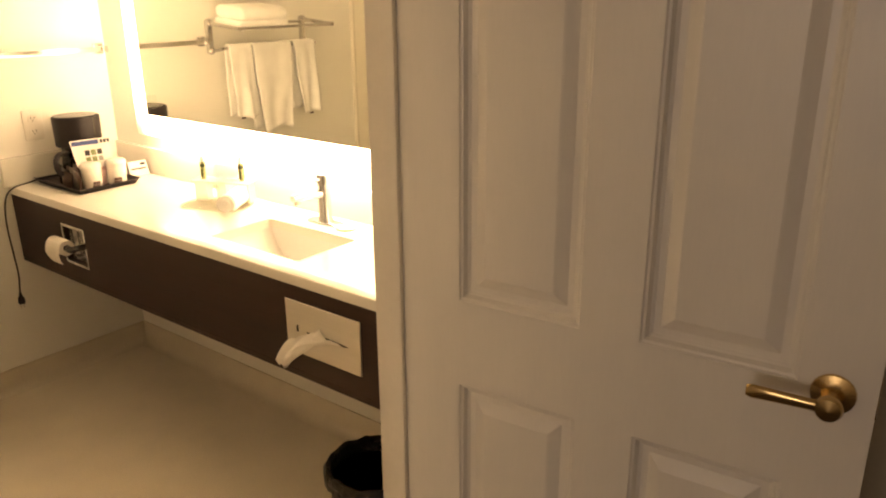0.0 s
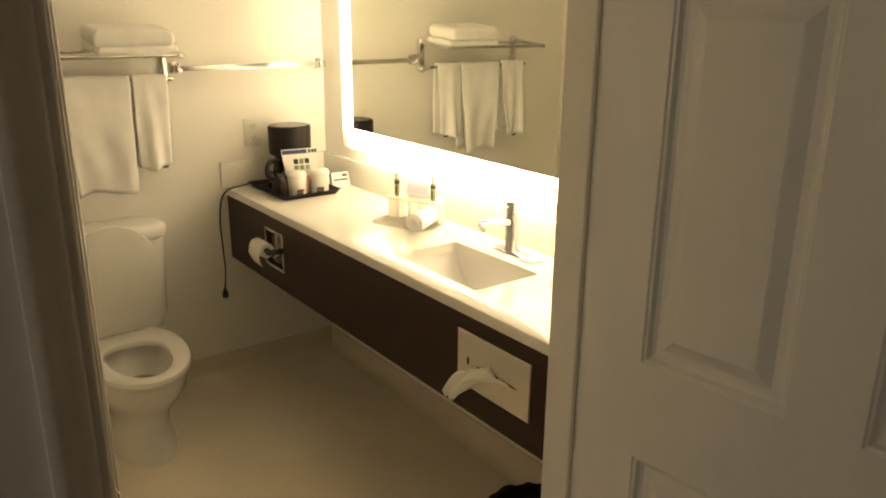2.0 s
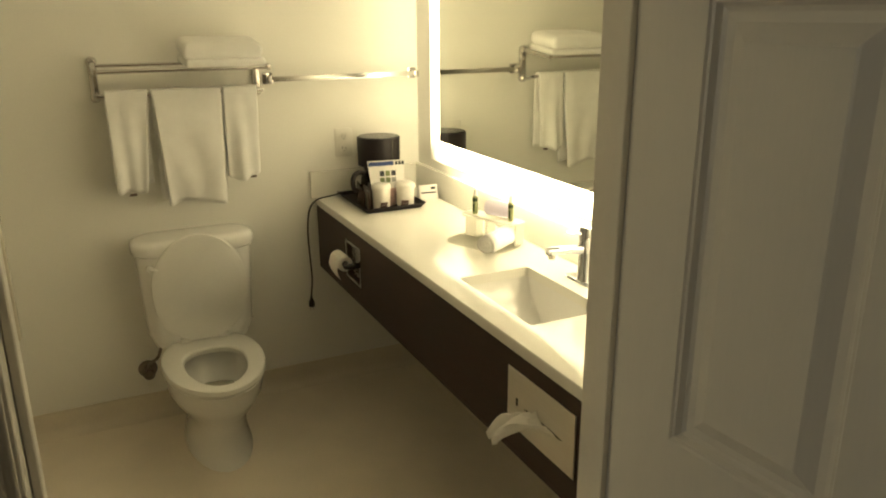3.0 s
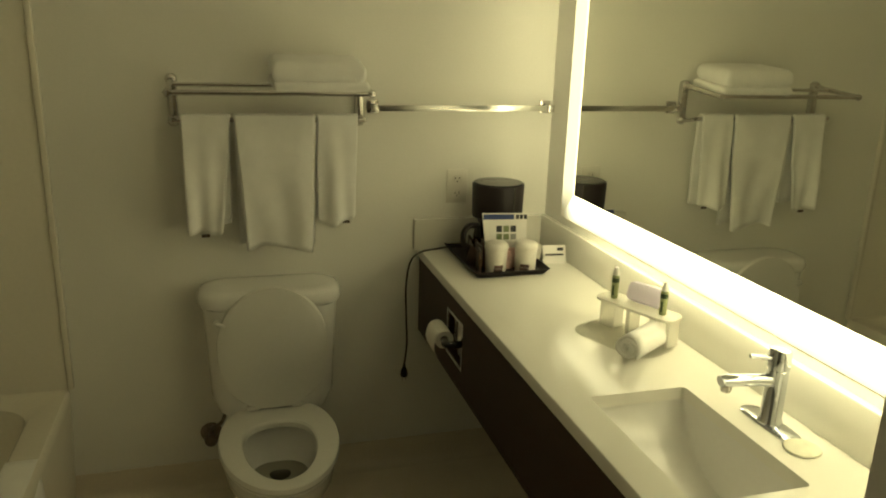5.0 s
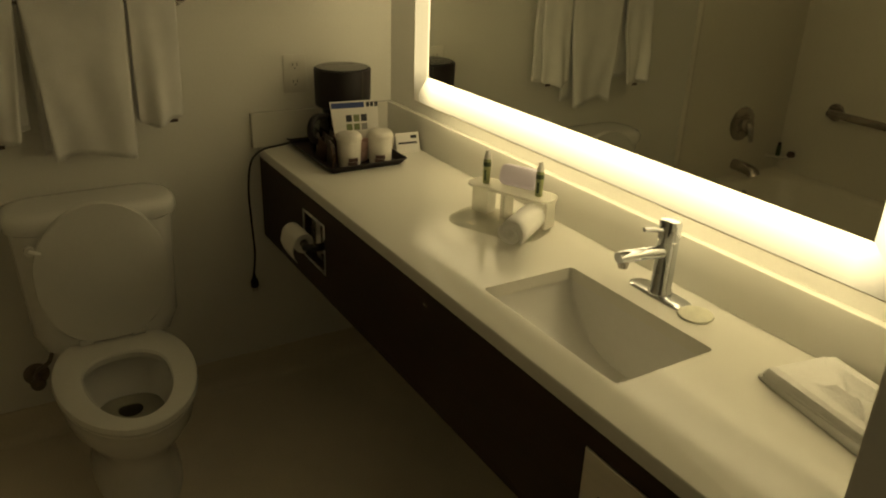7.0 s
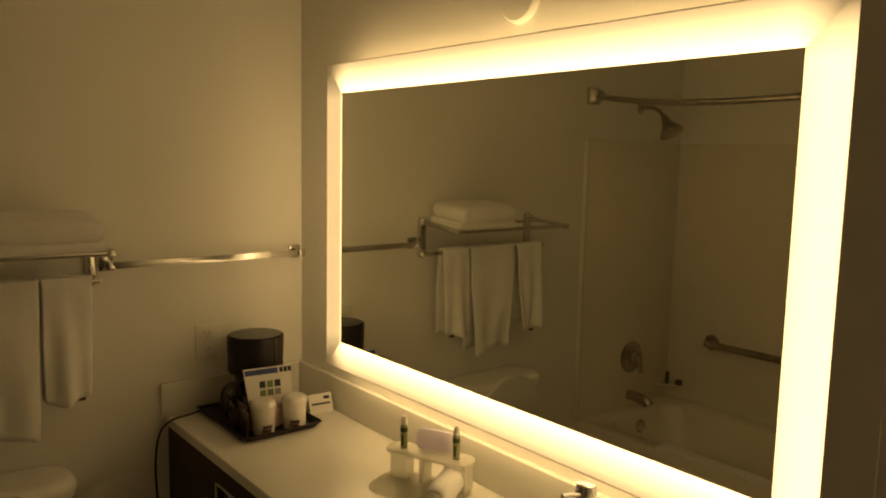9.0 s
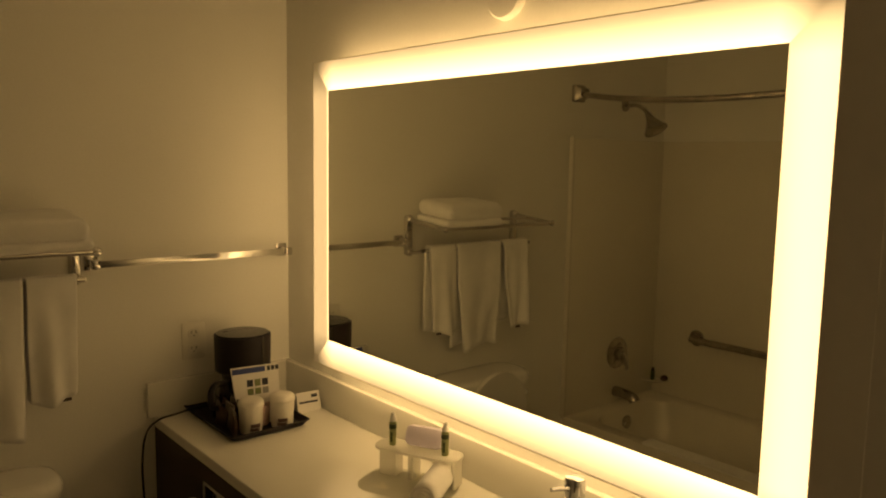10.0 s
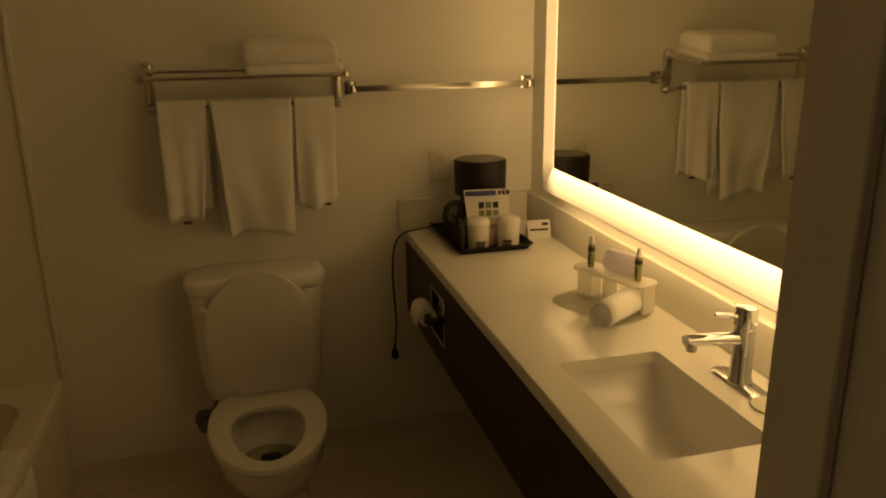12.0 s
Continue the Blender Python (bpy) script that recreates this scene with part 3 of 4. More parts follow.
prof = [(0.013, 0.0), (0.027, 0.0), (0.028, 0.002), (0.028, 0.096), (0.027, 0.098), (0.013, 0.098)]
bm = bmesh.new()
ringsx = [[Vector((AX - 0.036 + r * math.cos(2 * math.pi * k / 28), -0.455 + h, 0.671 + r * math.sin(2 * math.pi * k / 28))) for k in range(28)] for r, h in prof]
loft(bm, ringsx + [ringsx[0]], False, False)
part("paper", bm, TISSUE, roll)
bm = bmesh.new()
rows = [[bm.verts.new((AX - 0.036 - 0.0285 * math.cos(a) - dx, -0.453 + 0.094 * j / 6 + 0.012 * s * (j / 6 - 0.5), z)) for j in range(7)]
        for a, dx, z, s in ((1.0, 0, 0.6955, 0), (0.5, 0, 0.685, 0), (0.0, 0.001, 0.671, 0), (0.0, 0.004, 0.650, 0.4), (0.0, -0.001, 0.630, -0.8), (0.0, -0.012, 0.610, -1.9))]
for a, b in zip(rows, rows[1:]):
    for i in range(6):
        bm.faces.new((a[i], a[i + 1], b[i + 1], b[i]))
sheet = part("loose_end", bm, TISSUE, roll)
sheet.modifiers.new("thick", "SOLIDIFY").thickness = 0.001

# ---- backlit mirror ----
MX, MI, MO = -0.062, (-0.391, -1.709, 1.078, 1.800), (-0.310, -1.798, 0.998, 1.882)
mirror = thing("lit_mirror", (EAST, -1.05, MO[2]), "large rectangular mirror with a glowing frosted border", "mirror")


def frame_band(bm, o, i, x0, x1):
    """A flat band between two rectangles (y0, y1, z0, z1), x0 the front face."""
    rect = lambda r, x: [Vector((x, r[0], r[2])), Vector((x, r[1], r[2])), Vector((x, r[1], r[3])), Vector((x, r[0], r[3]))]
    return loft(bm, [rect(i, x1), rect(i, x0), rect(o, x0), rect(o, x1)], False, False)


bm = boxed(MX, MX + 0.005, MI[1], MI[0], MI[2], MI[3])
part("glass", bm, SILVERED, mirror, "clear silvered mirror glass", False)
BAND = glow("lit_frosted_border", LED_COLOUR, LED)
nt = BAND.node_tree
co, sep = nt.nodes.new("ShaderNodeTexCoord"), nt.nodes.new("ShaderNodeSeparateXYZ")
nt.links.new(co.outputs["Object"], sep.inputs[0])


def math_node(op, a, b=None):
    n = nt.nodes.new("ShaderNodeMath")
    n.operation = op
    for k, v in enumerate((a, b)):
        if v is None:
            continue
        if isinstance(v, (int, float)):
            n.inputs[k].default_value = v
        else:
            nt.links.new(v, n.inputs[k])
    return n.outputs[0]


# above and below, the strips run behind the inner edge and fade outwards; the near upright is lit evenly, the far one
# is set much dimmer
cy, cz = (MI[0] + MI[1]) / 2 + 1.05, (MI[2] + MI[3]) / 2 - MO[2]
hy, hz = (MI[0] - MI[1]) / 2, (MI[3] - MI[2]) / 2
along = math_node("SUBTRACT", sep.outputs[1], cy)
dy = math_node("SUBTRACT", math_node("ABSOLUTE", along), hy)
dz = math_node("SUBTRACT", math_node("ABSOLUTE", math_node("SUBTRACT", sep.outputs[2], cz)), hz)
upright = math_node("GREATER_THAN", dy, dz)
far_side = math_node("MULTIPLY", upright, math_node("GREATER_THAN", along, 0.0))
near_side = math_node("SUBTRACT", upright, far_side)
flat_side = math_node("SUBTRACT", 1.0, upright)
fade = math_node("POWER", math_node("MAXIMUM", math_node("SUBTRACT", 1.0, math_node("MULTIPLY", dz, 11.5)), 0.0), 1.4)
flat_glow = math_node("ADD", 0.20, math_node("MULTIPLY", fade, 1.0))
off = math_node("MULTIPLY", math_node("SUBTRACT", dy, 0.048), 13.0)
near_glow = math_node("SUBTRACT", 0.76, math_node("MULTIPLY", math_node("MULTIPLY", off, off), 0.40))
inner_edge = math_node("MAXIMUM", math_node("SUBTRACT", 1.0, math_node("MULTIPLY", dy, 90.0)), 0.0)
far_glow = math_node("ADD", 0.24, math_node("MULTIPLY", inner_edge, 0.40))
fall = math_node("ADD", math_node("ADD", math_node("MULTIPLY", flat_side, flat_glow), math_node("MULTIPLY", near_side, near_glow)), math_node("MULTIPLY", far_side, far_glow))
corner = math_node("MAXIMUM", math_node("MINIMUM", dy, dz), -0.02)
edge = math_node("MAXIMUM", math_node("SUBTRACT", 1.0, math_node("MULTIPLY", math_node("ADD", corner, 0.02), 11.0)), 0.12)
power = math_node("MULTIPLY", math_node("MULTIPLY", fall, edge), LED)
nt.links.new(power, nt.nodes["Principled BSDF"].inputs["Emission Strength"])
part("lit_border", frame_band(bmesh.new(), MO, MI, MX, MX + 0.005), BAND, mirror, "glowing frosted glass border", False)
IN = (MO[0] - 0.05, MO[1] + 0.03, MO[2] + 0.03, MO[3] - 0.03)
part("light_box", boxed(MX + 0.006, EAST, IN[1], IN[0], IN[2], IN[3]), glow("side_glow", LED_COLOUR, LED * HALO), mirror, "backlight box against the wall", False)
bm = frame_band(bmesh.new(), (MO[0] + 0.002, MO[1] - 0.002, MO[2] - 0.002, MO[3] + 0.002), MO, MX - 0.001, MX + 0.006)
part("edge_trim", bm, PLATEM, mirror, "thin pale edge", False)

# sidewall sprinkler cover above the mirror
solid("sprinkler_cover", lathe(bmesh.new(), (EAST, -1.018, 1.984), [(0.0, 0.0), (0.056, 0.0), (0.058, 0.004), (0.057, 0.014), (0.052, 0.019), (0.0, 0.020)], 36, (-1, 0, 0)), PAINT,
      "round painted sprinkler cover plate above the mirror", "cover plate")

# outlet
outlet = thing("wall_outlet", (-0.312, -0.004, 1.036), "white two-socket wall outlet plate on the wall", "outlet")
bm = bmesh.new()
loft(bm, [[Vector((-0.312 + p.x * s, -d, 1.036 + p.y * s)) for p in rounded(0, 0, 0.074, 0.116, 0.006, 0)] for d, s in ((0, 1), (0.002, 1), (0.0032, 0.97))])
part("plate", bm, PLATEM, outlet)
for zc in (1.061, 1.011):
    bm = bmesh.new()
    loft(bm, [[Vector((-0.312 + p.x, -d, zc + p.y)) for p in rounded(0, 0, 0.034, 0.030, 0.010, 0)] for d in (0.003, 0.0052)])
    s = part("socket", bm, PLATEM, outlet)
    for dx in (-0.007, 0.007):
        part("slot", boxed(-0.312 + dx - 0.0009, -0.312 + dx + 0.0009, -0.0062, -0.005, zc - 0.001, zc + 0.007), DARKHOLE, s, "", False)
    part("slot", lathe(bmesh.new(), (-0.312, -0.0050, zc - 0.008), [(0, 0), (0.002, 0), (0.002, 0.0012), (0, 0.0012)], 10, (0, -1, 0)), DARKHOLE, s)

# ---- coffee corner ----
TZ = CT
tray = thing("serving_tray", (-0.22, -0.19, TZ), "dark brown plastic tray on the vanity top", "tray")
bm = bmesh.new()
R = lambda w, d, z: rounded(-0.231, -0.190, w * 0.94, d * 1.03, 0.012, z)
loft(bm, [R(0.236, 0.310, TZ), R(0.262, 0.336, TZ + 0.018), R(0.268, 0.342, TZ + 0.019), R(0.264, 0.338, TZ + 0.021), R(0.234, 0.308, TZ + 0.004)], True, True)
part("dish", bm, BLACKP, tray)
coffee = thing("coffee_maker", (-0.225, -0.14, TZ), "small black drip coffee maker standing on the tray", "coffee maker")
KX, KY = -0.211, -0.135
ell = lambda rx, ry, z, n=36: [Vector((KX + 1.06 * rx * math.cos(2 * math.pi * k / n), KY + 1.04 * ry * math.sin(2 * math.pi * k / n), z)) for k in range(n)]
part("base", loft(bmesh.new(), [ell(0.078, 0.077, TZ + 0.004), ell(0.080, 0.079, TZ + 0.012), ell(0.078, 0.077, TZ + 0.028), ell(0.07, 0.07, TZ + 0.031)]), BLACKP, coffee)
part("column", loft(bmesh.new(), [[p + Vector((0.012, 0.048, 0)) for p in rounded(KX, KY, 0.11, 0.055, 0.02, z)] for z in (TZ + 0.025, TZ + 0.165)]), BLACKP, coffee)
part("brew_head", loft(bmesh.new(), [ell(0.074, 0.073, TZ + 0.138), ell(0.079, 0.078, TZ + 0.142), ell(0.081, 0.080, TZ + 0.247), ell(0.0805, 0.0795, TZ + 0.2505), ell(0.0785, 0.0775, TZ + 0.2515), ell(0.0765, 0.0755, TZ + 0.2500)]), BLACKP, coffee)
part("lid", loft(bmesh.new(), [ell(0.0755, 0.0745, TZ + 0.2495), ell(0.0755, 0.0745, TZ + 0.2535), ell(0.0740, 0.0730, TZ + 0.2550), ell(0.040, 0.040, TZ + 0.2562)]), BLACKS, coffee)
part("hinge", boxed(KX - 0.050, KX + 0.050, KY + 0.030, KY + 0.033, TZ + 0.2545, TZ + 0.2565, 0.0008), BLACKS, coffee)
part("seam", boxed(KX + 0.026, KX + 0.031, KY - 0.0805, KY - 0.062, TZ + 0.146, TZ + 0.248), DARKHOLE, coffee, "", False)
carafe = part("carafe", lathe(bmesh.new(), (KX - 0.030, KY - 0.034, TZ + 0.033), [(0.0, 0.0), (0.048, 0.0), (0.057, 0.012), (0.060, 0.045), (0.054, 0.080), (0.043, 0.096), (0.042, 0.1),
      (0.038, 0.1), (0.050, 0.078), (0.056, 0.045), (0.053, 0.014), (0.045, 0.004), (0.0, 0.004)], 28), CLEAR, coffee, "clear glass carafe")
part("carafe_lid", lathe(bmesh.new(), (KX - 0.030, KY - 0.034, TZ + 0.131), [(0.0, 0.0), (0.046, 0.0), (0.046, 0.010), (0.040, 0.014), (0.0, 0.014)], 24), BLACKP, carafe, "black plastic lid")
hx, hy2 = KX - 0.090, KY - 0.062
part("handle", tube(bmesh.new(), smoothed([(hx + 0.005, hy2, TZ + 0.126), (hx - 0.030, hy2 - 0.012, TZ + 0.128), (hx - 0.050, hy2 - 0.022, TZ + 0.108), (hx - 0.049, hy2 - 0.022, TZ + 0.074),
     (hx - 0.030, hy2 - 0.014, TZ + 0.058), (hx - 0.002, hy2 - 0.004, TZ + 0.055)], 5), 0.0095, 10), BLACKP, carafe, "black loop handle")


def cup(x, y, turn):
    c = thing("paper_cup", (x, y, TZ + 0.005), "white wrapped paper cup with its lid on the tray", "cup", "wrapped cups on the tray")
    part("body", lathe(bmesh.new(), (x, y, TZ + 0.005), [(0.0, 0.0), (0.0315, 0.0), (0.0325, 0.002), (0.0355, 0.076), (0.0, 0.077)], 28), CUPM, c)
    part("lid", lathe(bmesh.new(), (x, y, TZ + 0.081), [(0.0, 0.0), (0.0375, 0.0), (0.0385, 0.003), (0.0375, 0.008), (0.0350, 0.015), (0.0290, 0.020), (0.016, 0.022), (0.0, 0.0215)], 28), CUPM, c, "domed lid under clear wrap")
    bm = bmesh.new()
    for a0, a1, z0, z1 in ((-0.42, 0.40, 0.009, 0.018), (-0.36, 0.46, 0.019, 0.030)):
        v = []
        for k in range(7):
            a = turn - math.pi / 2 + a0 + (a1 - a0) * k / 6
            v.append([bm.verts.new((x + 0.0350 * math.cos(a), y + 0.0350 * math.sin(a), TZ + 0.005 + z)) for z in (z0, z1)])
        for p, q in zip(v, v[1:]):
            bm.faces.new((p[0], q[0], q[1], p[1]))
    part("print", bm, CUPINK, c, "small dark printed mark")


cup(-0.272, -0.310, -0.1)
cup(-0.176, -0.318, -0.5)
# sachets between the cups, and a bag of packets beside them
for x, y, a, m2, h, lab in ((-0.226, -0.292, 12, PINKP, 0.062, "pink sweetener sachet standing on the tray"), (-0.220, -0.280, -8, PINKP, 0.070, "pink sweetener sachet standing on the tray")):
    bm = obox(bmesh.new(), pose(x, y, TZ + 0.005, 8, 0, a), 0.038, 0.006, h, 0.002)
    solid("sachet", bm, m2, lab, "sachet", group="sachets on the tray")
for i in range(11):
    x, y = -0.325 + 0.007 * (i % 3) + (0.030 if i > 5 else 0.0), -0.308 + 0.029 * i if i < 6 else -0.252 + 0.026 * (i - 6)
    bm = obox(bmesh.new(), pose(x, y, TZ + 0.006, 0, -16 + 5 * (i % 3), 78 + 9 * (i % 4)), 0.045, 0.007, 0.060 + 0.008 * (i % 3) + (0.014 if i > 5 else 0.0), 0.0025)
    solid("coffee_packet", bm, (BROWNP, BLACKS, GREYPACK)[(i * 2) % 3 if i != 2 else 2], "glossy dark coffee packet standing on the tray", "packet", group="coffee packets")

# printed menu card leaning in front of the coffee maker
menu = thing("menu_card", (-0.225, -0.262, TZ + 0.004), "white printed card with a blue band propped on the tray", "card")
MP = pose(-0.224, -0.272, TZ + 0.005, -12, 0, -7)


def card_print(parent, m, material, x0, x1, z0, z1, d=0.0012):
    bm = obox(bmesh.new(), m @ Matrix.Translation(((x0 + x1) / 2, -d, z0)), x1 - x0, 0.0006, z1 - z0)
    return part("print", bm, material, parent, "", False)


part("sheet", loft(bmesh.new(), [[MP @ Vector(p) for p in ((-w1, d, 0.0), (w1 + 0.006, d, 0.0), (0.070, d, 0.172), (-0.076, d, 0.172))] for w1, d in ((0.060, -0.0008), (0.060, 0.0008))]), PAPER, menu, "", False)
card_print(menu, MP, BLUEINK, -0.072, 0.028, 0.152, 0.168)
for k in range(3):
    card_print(menu, MP, DARKINK, 0.034 + k * 0.013, 0.044 + k * 0.013, 0.153, 0.167)
    card_print(menu, MP, (DARKINK, GREENINK, DARKINK)[k], -0.030 + k * 0.023, -0.012 + k * 0.023, 0.112, 0.132)
    card_print(menu, MP, (GREENINK, GREENINK, GREYINK)[k], -0.030 + k * 0.023, -0.012 + k * 0.023, 0.088, 0.106)
tent = thing("tent_card", (-0.04, -0.235, CT), "small white folded notice card on the vanity top", "card")
TP = pose(-0.043, -0.252, CT + 0.0005, -20, 0, -6)
part("front", obox(bmesh.new(), TP, 0.078, 0.0012, 0.060), PAPER, tent, "", False)
part("back", obox(bmesh.new(), pose(-0.0385, -0.210, CT + 0.0005, 20, 0, -6), 0.078, 0.0012, 0.060), PAPER, tent, "", False)
card_print(tent, TP, DARKINK, -0.032, 0.030, 0.026, 0.032)
card_print(tent, TP, DARKINK, 0.010, 0.030, 0.042, 0.052)

# cord of the coffee maker, hanging over the counter's edge
cord = thing("power_cord", (-0.43, -0.12, CT), "black power cord hanging loose over the counter's edge", "power cord")
pts = smoothed([(-0.285, -0.090, CT + 0.028), (-0.335, -0.075, CT + 0.026), (-0.395, -0.070, CT + 0.016), (-0.452, -0.066, CT + 0.006), (-0.486, -0.062, CT - 0.03), (-0.498, -0.058, CT - 0.12),
                (-0.494, -0.055, CT - 0.24), (-0.491, -0.056, CT - 0.33), (-0.499, -0.056, CT - 0.405)], 6)
part("cable", tube(bmesh.new(), pts, 0.0032, 8), BLACKS, cord)
part("plug", lathe(bmesh.new(), (-0.499, -0.056, CT - 0.45), [(0.0, 0.0), (0.011, 0.0), (0.013, 0.006), (0.012, 0.022), (0.006, 0.034), (0.004, 0.048), (0.0, 0.048)], 14), BLACKP, cord)
for d in (-0.006, 0.006):
    part("prong", boxed(-0.4995 + d, -0.4985 + d, -0.059, -0.053, CT - 0.467, CT - 0.450), CHROME, cord, "", False)

# ---- amenity stand ----
AM = pose(-0.095, -0.864, CT, 0, 0, math.degrees(math.atan2(-0.916, 0.4)))  # local x along the stand, local -y towards the room
rack = thing("amenity_stand", (-0.095, -0.864, CT), "frosted white acrylic toiletry stand on the vanity top", "toiletry stand")


def slab(w, d, dx, dy, z0, z1, r=0.02):
    bm = bmesh.new()
    return loft(bm, [turned([p + Vector((dx, dy, z)) for p in rounded(0, 0, w - q, d - q, r, 0)], AM) for z, q in ((z0, 0), (z1 - 0.001, 0), (z1, 0.002))])


part("foot", slab(0.240, 0.150, -0.006, -0.040, 0, 0.005, 0.05), FOOTM, rack)
part("shelf", slab(0.232, 0.074, 0, 0, 0.074, 0.081, 0.03), FROST, rack)
for u, w, d in ((-0.078, 0.048, 0.040), (-0.012, 0.014, 0.046), (0.104, 0.010, 0.046)):
    part("upright", slab(w, d, u, 0, 0.007, 0.074, 0.004), FROST, rack)
for u in (-0.072, 0.074):
    p = AM @ Vector((u, -0.004, 0.080))
    b = thing("lotion_bottle", p, "slim olive green toiletry bottle with a white cap on the stand", "bottle", "toiletry bottles")
    part("body", lathe(bmesh.new(), p, [(0.0, 0.0), (0.0078, 0.0), (0.0086, 0.003), (0.0092, 0.056), (0.0078, 0.062), (0.0, 0.062)], 18), GREENB, b)
    part("band", lathe(bmesh.new(), p + Vector((0, 0, 0.044)), [(0.0092, 0.0), (0.0096, 0.0), (0.0096, 0.0110), (0.0092, 0.0110)], 18), DARKGREEN, b, "dark printed band")
    part("mark", loft(bmesh.new(), [[p + Vector((0.0094 * math.cos(q), 0.0094 * math.sin(q), z)) for q in (-2.9, -2.7, -2.5, -2.3)] for z in (0.010, 0.036)], False, False), DARKGREEN, b)
    part("cap", lathe(bmesh.new(), p + Vector((0, 0, 0.062)), [(0.0, 0.0), (0.0088, 0.0), (0.0088, 0.006), (0.0065, 0.012), (0.0052, 0.021), (0.0, 0.0215)], 16), WHITEP, b, "white plastic cap")
bm = bmesh.new()
obox(bm, AM @ pose(0.006, 0.014, 0.0815, -22, 0, 4), 0.104, 0.038, 0.052, 0.016)
solid("wrapped_sponge", bm, LILAC, "lilac wrapped toiletry pack leaning on the stand", "toiletry pack")
# rolled face cloth before the stand
bm = bmesh.new()
p0, p1 = AM @ Vector((0.094, -0.160, 0.0395)), AM @ Vector((0.066, 0.020, 0.0395))
dirn = (p1 - p0).normalized()
side = Vector((-dirn.y, dirn.x, 0)).normalized()
up = dirn.cross(side)
up = up if up.z > 0 else -up
spiral = []
for k in range(97):
    a = k / 96 * 2 * math.pi * 3.6
    spiral.append((a, 0.006 + 0.0265 * (k / 96) * (1 + 0.05 * math.sin(1.7 * a + 0.6) + 0.03 * math.sin(3.1 * a))))
rows = []
for i in range(7):
    c = p0.lerp(p1, i / 6)
    rows.append([bm.verts.new(c + side * (r * math.cos(a)) + up * (r * math.sin(a)) + dirn * (0.003 * math.sin(a * 1.3) if i in (0, 6) else 0)) for a, r in spiral])
for a, b in zip(rows, rows[1:]):
    for k in range(96):
        bm.faces.new((a[k], a[k + 1], b[k + 1], b[k]))
rolled = solid("rolled_face_cloth", bm, TOWEL, "white rolled face cloth in front of the stand", "face cloth")
rolled.modifiers.new("thick", "SOLIDIFY").thickness = 0.0068

# folded cloth near the end of the counter
bm = bmesh.new()
FC = pose(-0.092, -1.752, CT, 0, 0, -13)


def folded(bm, m, w, d, layers, h, lump=0.004, seed=0.0, edge=0.02):
    """A folded towel: rounded layers on one another with soft, uneven tops."""
    for l in range(layers):
        rings = []
        z0 = l * h
        for z, q in ((0.0, 0.30 * h), (0.14, 0.10 * h), (0.32, 0.0), (0.55, 0.0), (0.74, 0.10 * h), (0.88, 0.30 * h), (0.97, 0.62 * h)):
            rg = []
            for p in rounded(0, 0, w - q - 0.006 * l, d - q - 0.004 * l, 0.014, 0, 12):
                wob = noise.noise(Vector((p.x * 22 + seed, p.y * 22, l * 3.1 + z)))
                rg.append(m @ Vector((p.x * (1 + edge * wob), p.y * (1 + edge * wob), z0 + z * h + (lump * wob if z > 0.4 else 0))))
            rings.append(rg)
        loft(bm, rings, True, False)
        top = rings[-1]
        n = len(top)
        prev = [bm.verts.new(p) for p in top]
        for s in (0.88, 0.74, 0.6, 0.46, 0.32, 0.2, 0.1):
            ringv = []
            for p in top:
                q = m.inverted() @ p
                q = Vector((q.x * s, q.y * s, q.z + 0.003 * (1 - s)))
                q.z += lump * (noise.noise(Vector((q.x * 26 + seed, q.y * 26, l))) + 0.7 * noise.noise(Vector((q.x * 70 + seed, q.y * 24, l + 4))))
                ringv.append(bm.verts.new(m @ q))
            for i in range(n):
                bm.faces.new((prev[i], prev[(i + 1) % n], ringv[(i + 1) % n], ringv[i]))
            prev = ringv
        bm.faces.new(prev)
    bmesh.ops.remove_doubles(bm, verts=bm.verts, dist=0.0004)
    return bm


cloth_fold = thing("folded_cloth", (-0.092, -1.752, CT), "white face cloth folded loosely on the vanity top", "face cloth")
part("lower_fold", folded(bm, FC, 0.150, 0.230, 1, 0.012, 0.005, 3.3, 0.08), TOWEL, cloth_fold)
part("upper_fold", folded(bmesh.new(), FC @ pose(0.001, -0.002, 0.009, 0, 0, 3), 0.150, 0.232, 1, 0.018, 0.016, 7.7, 0.14), TOWEL, cloth_fold)

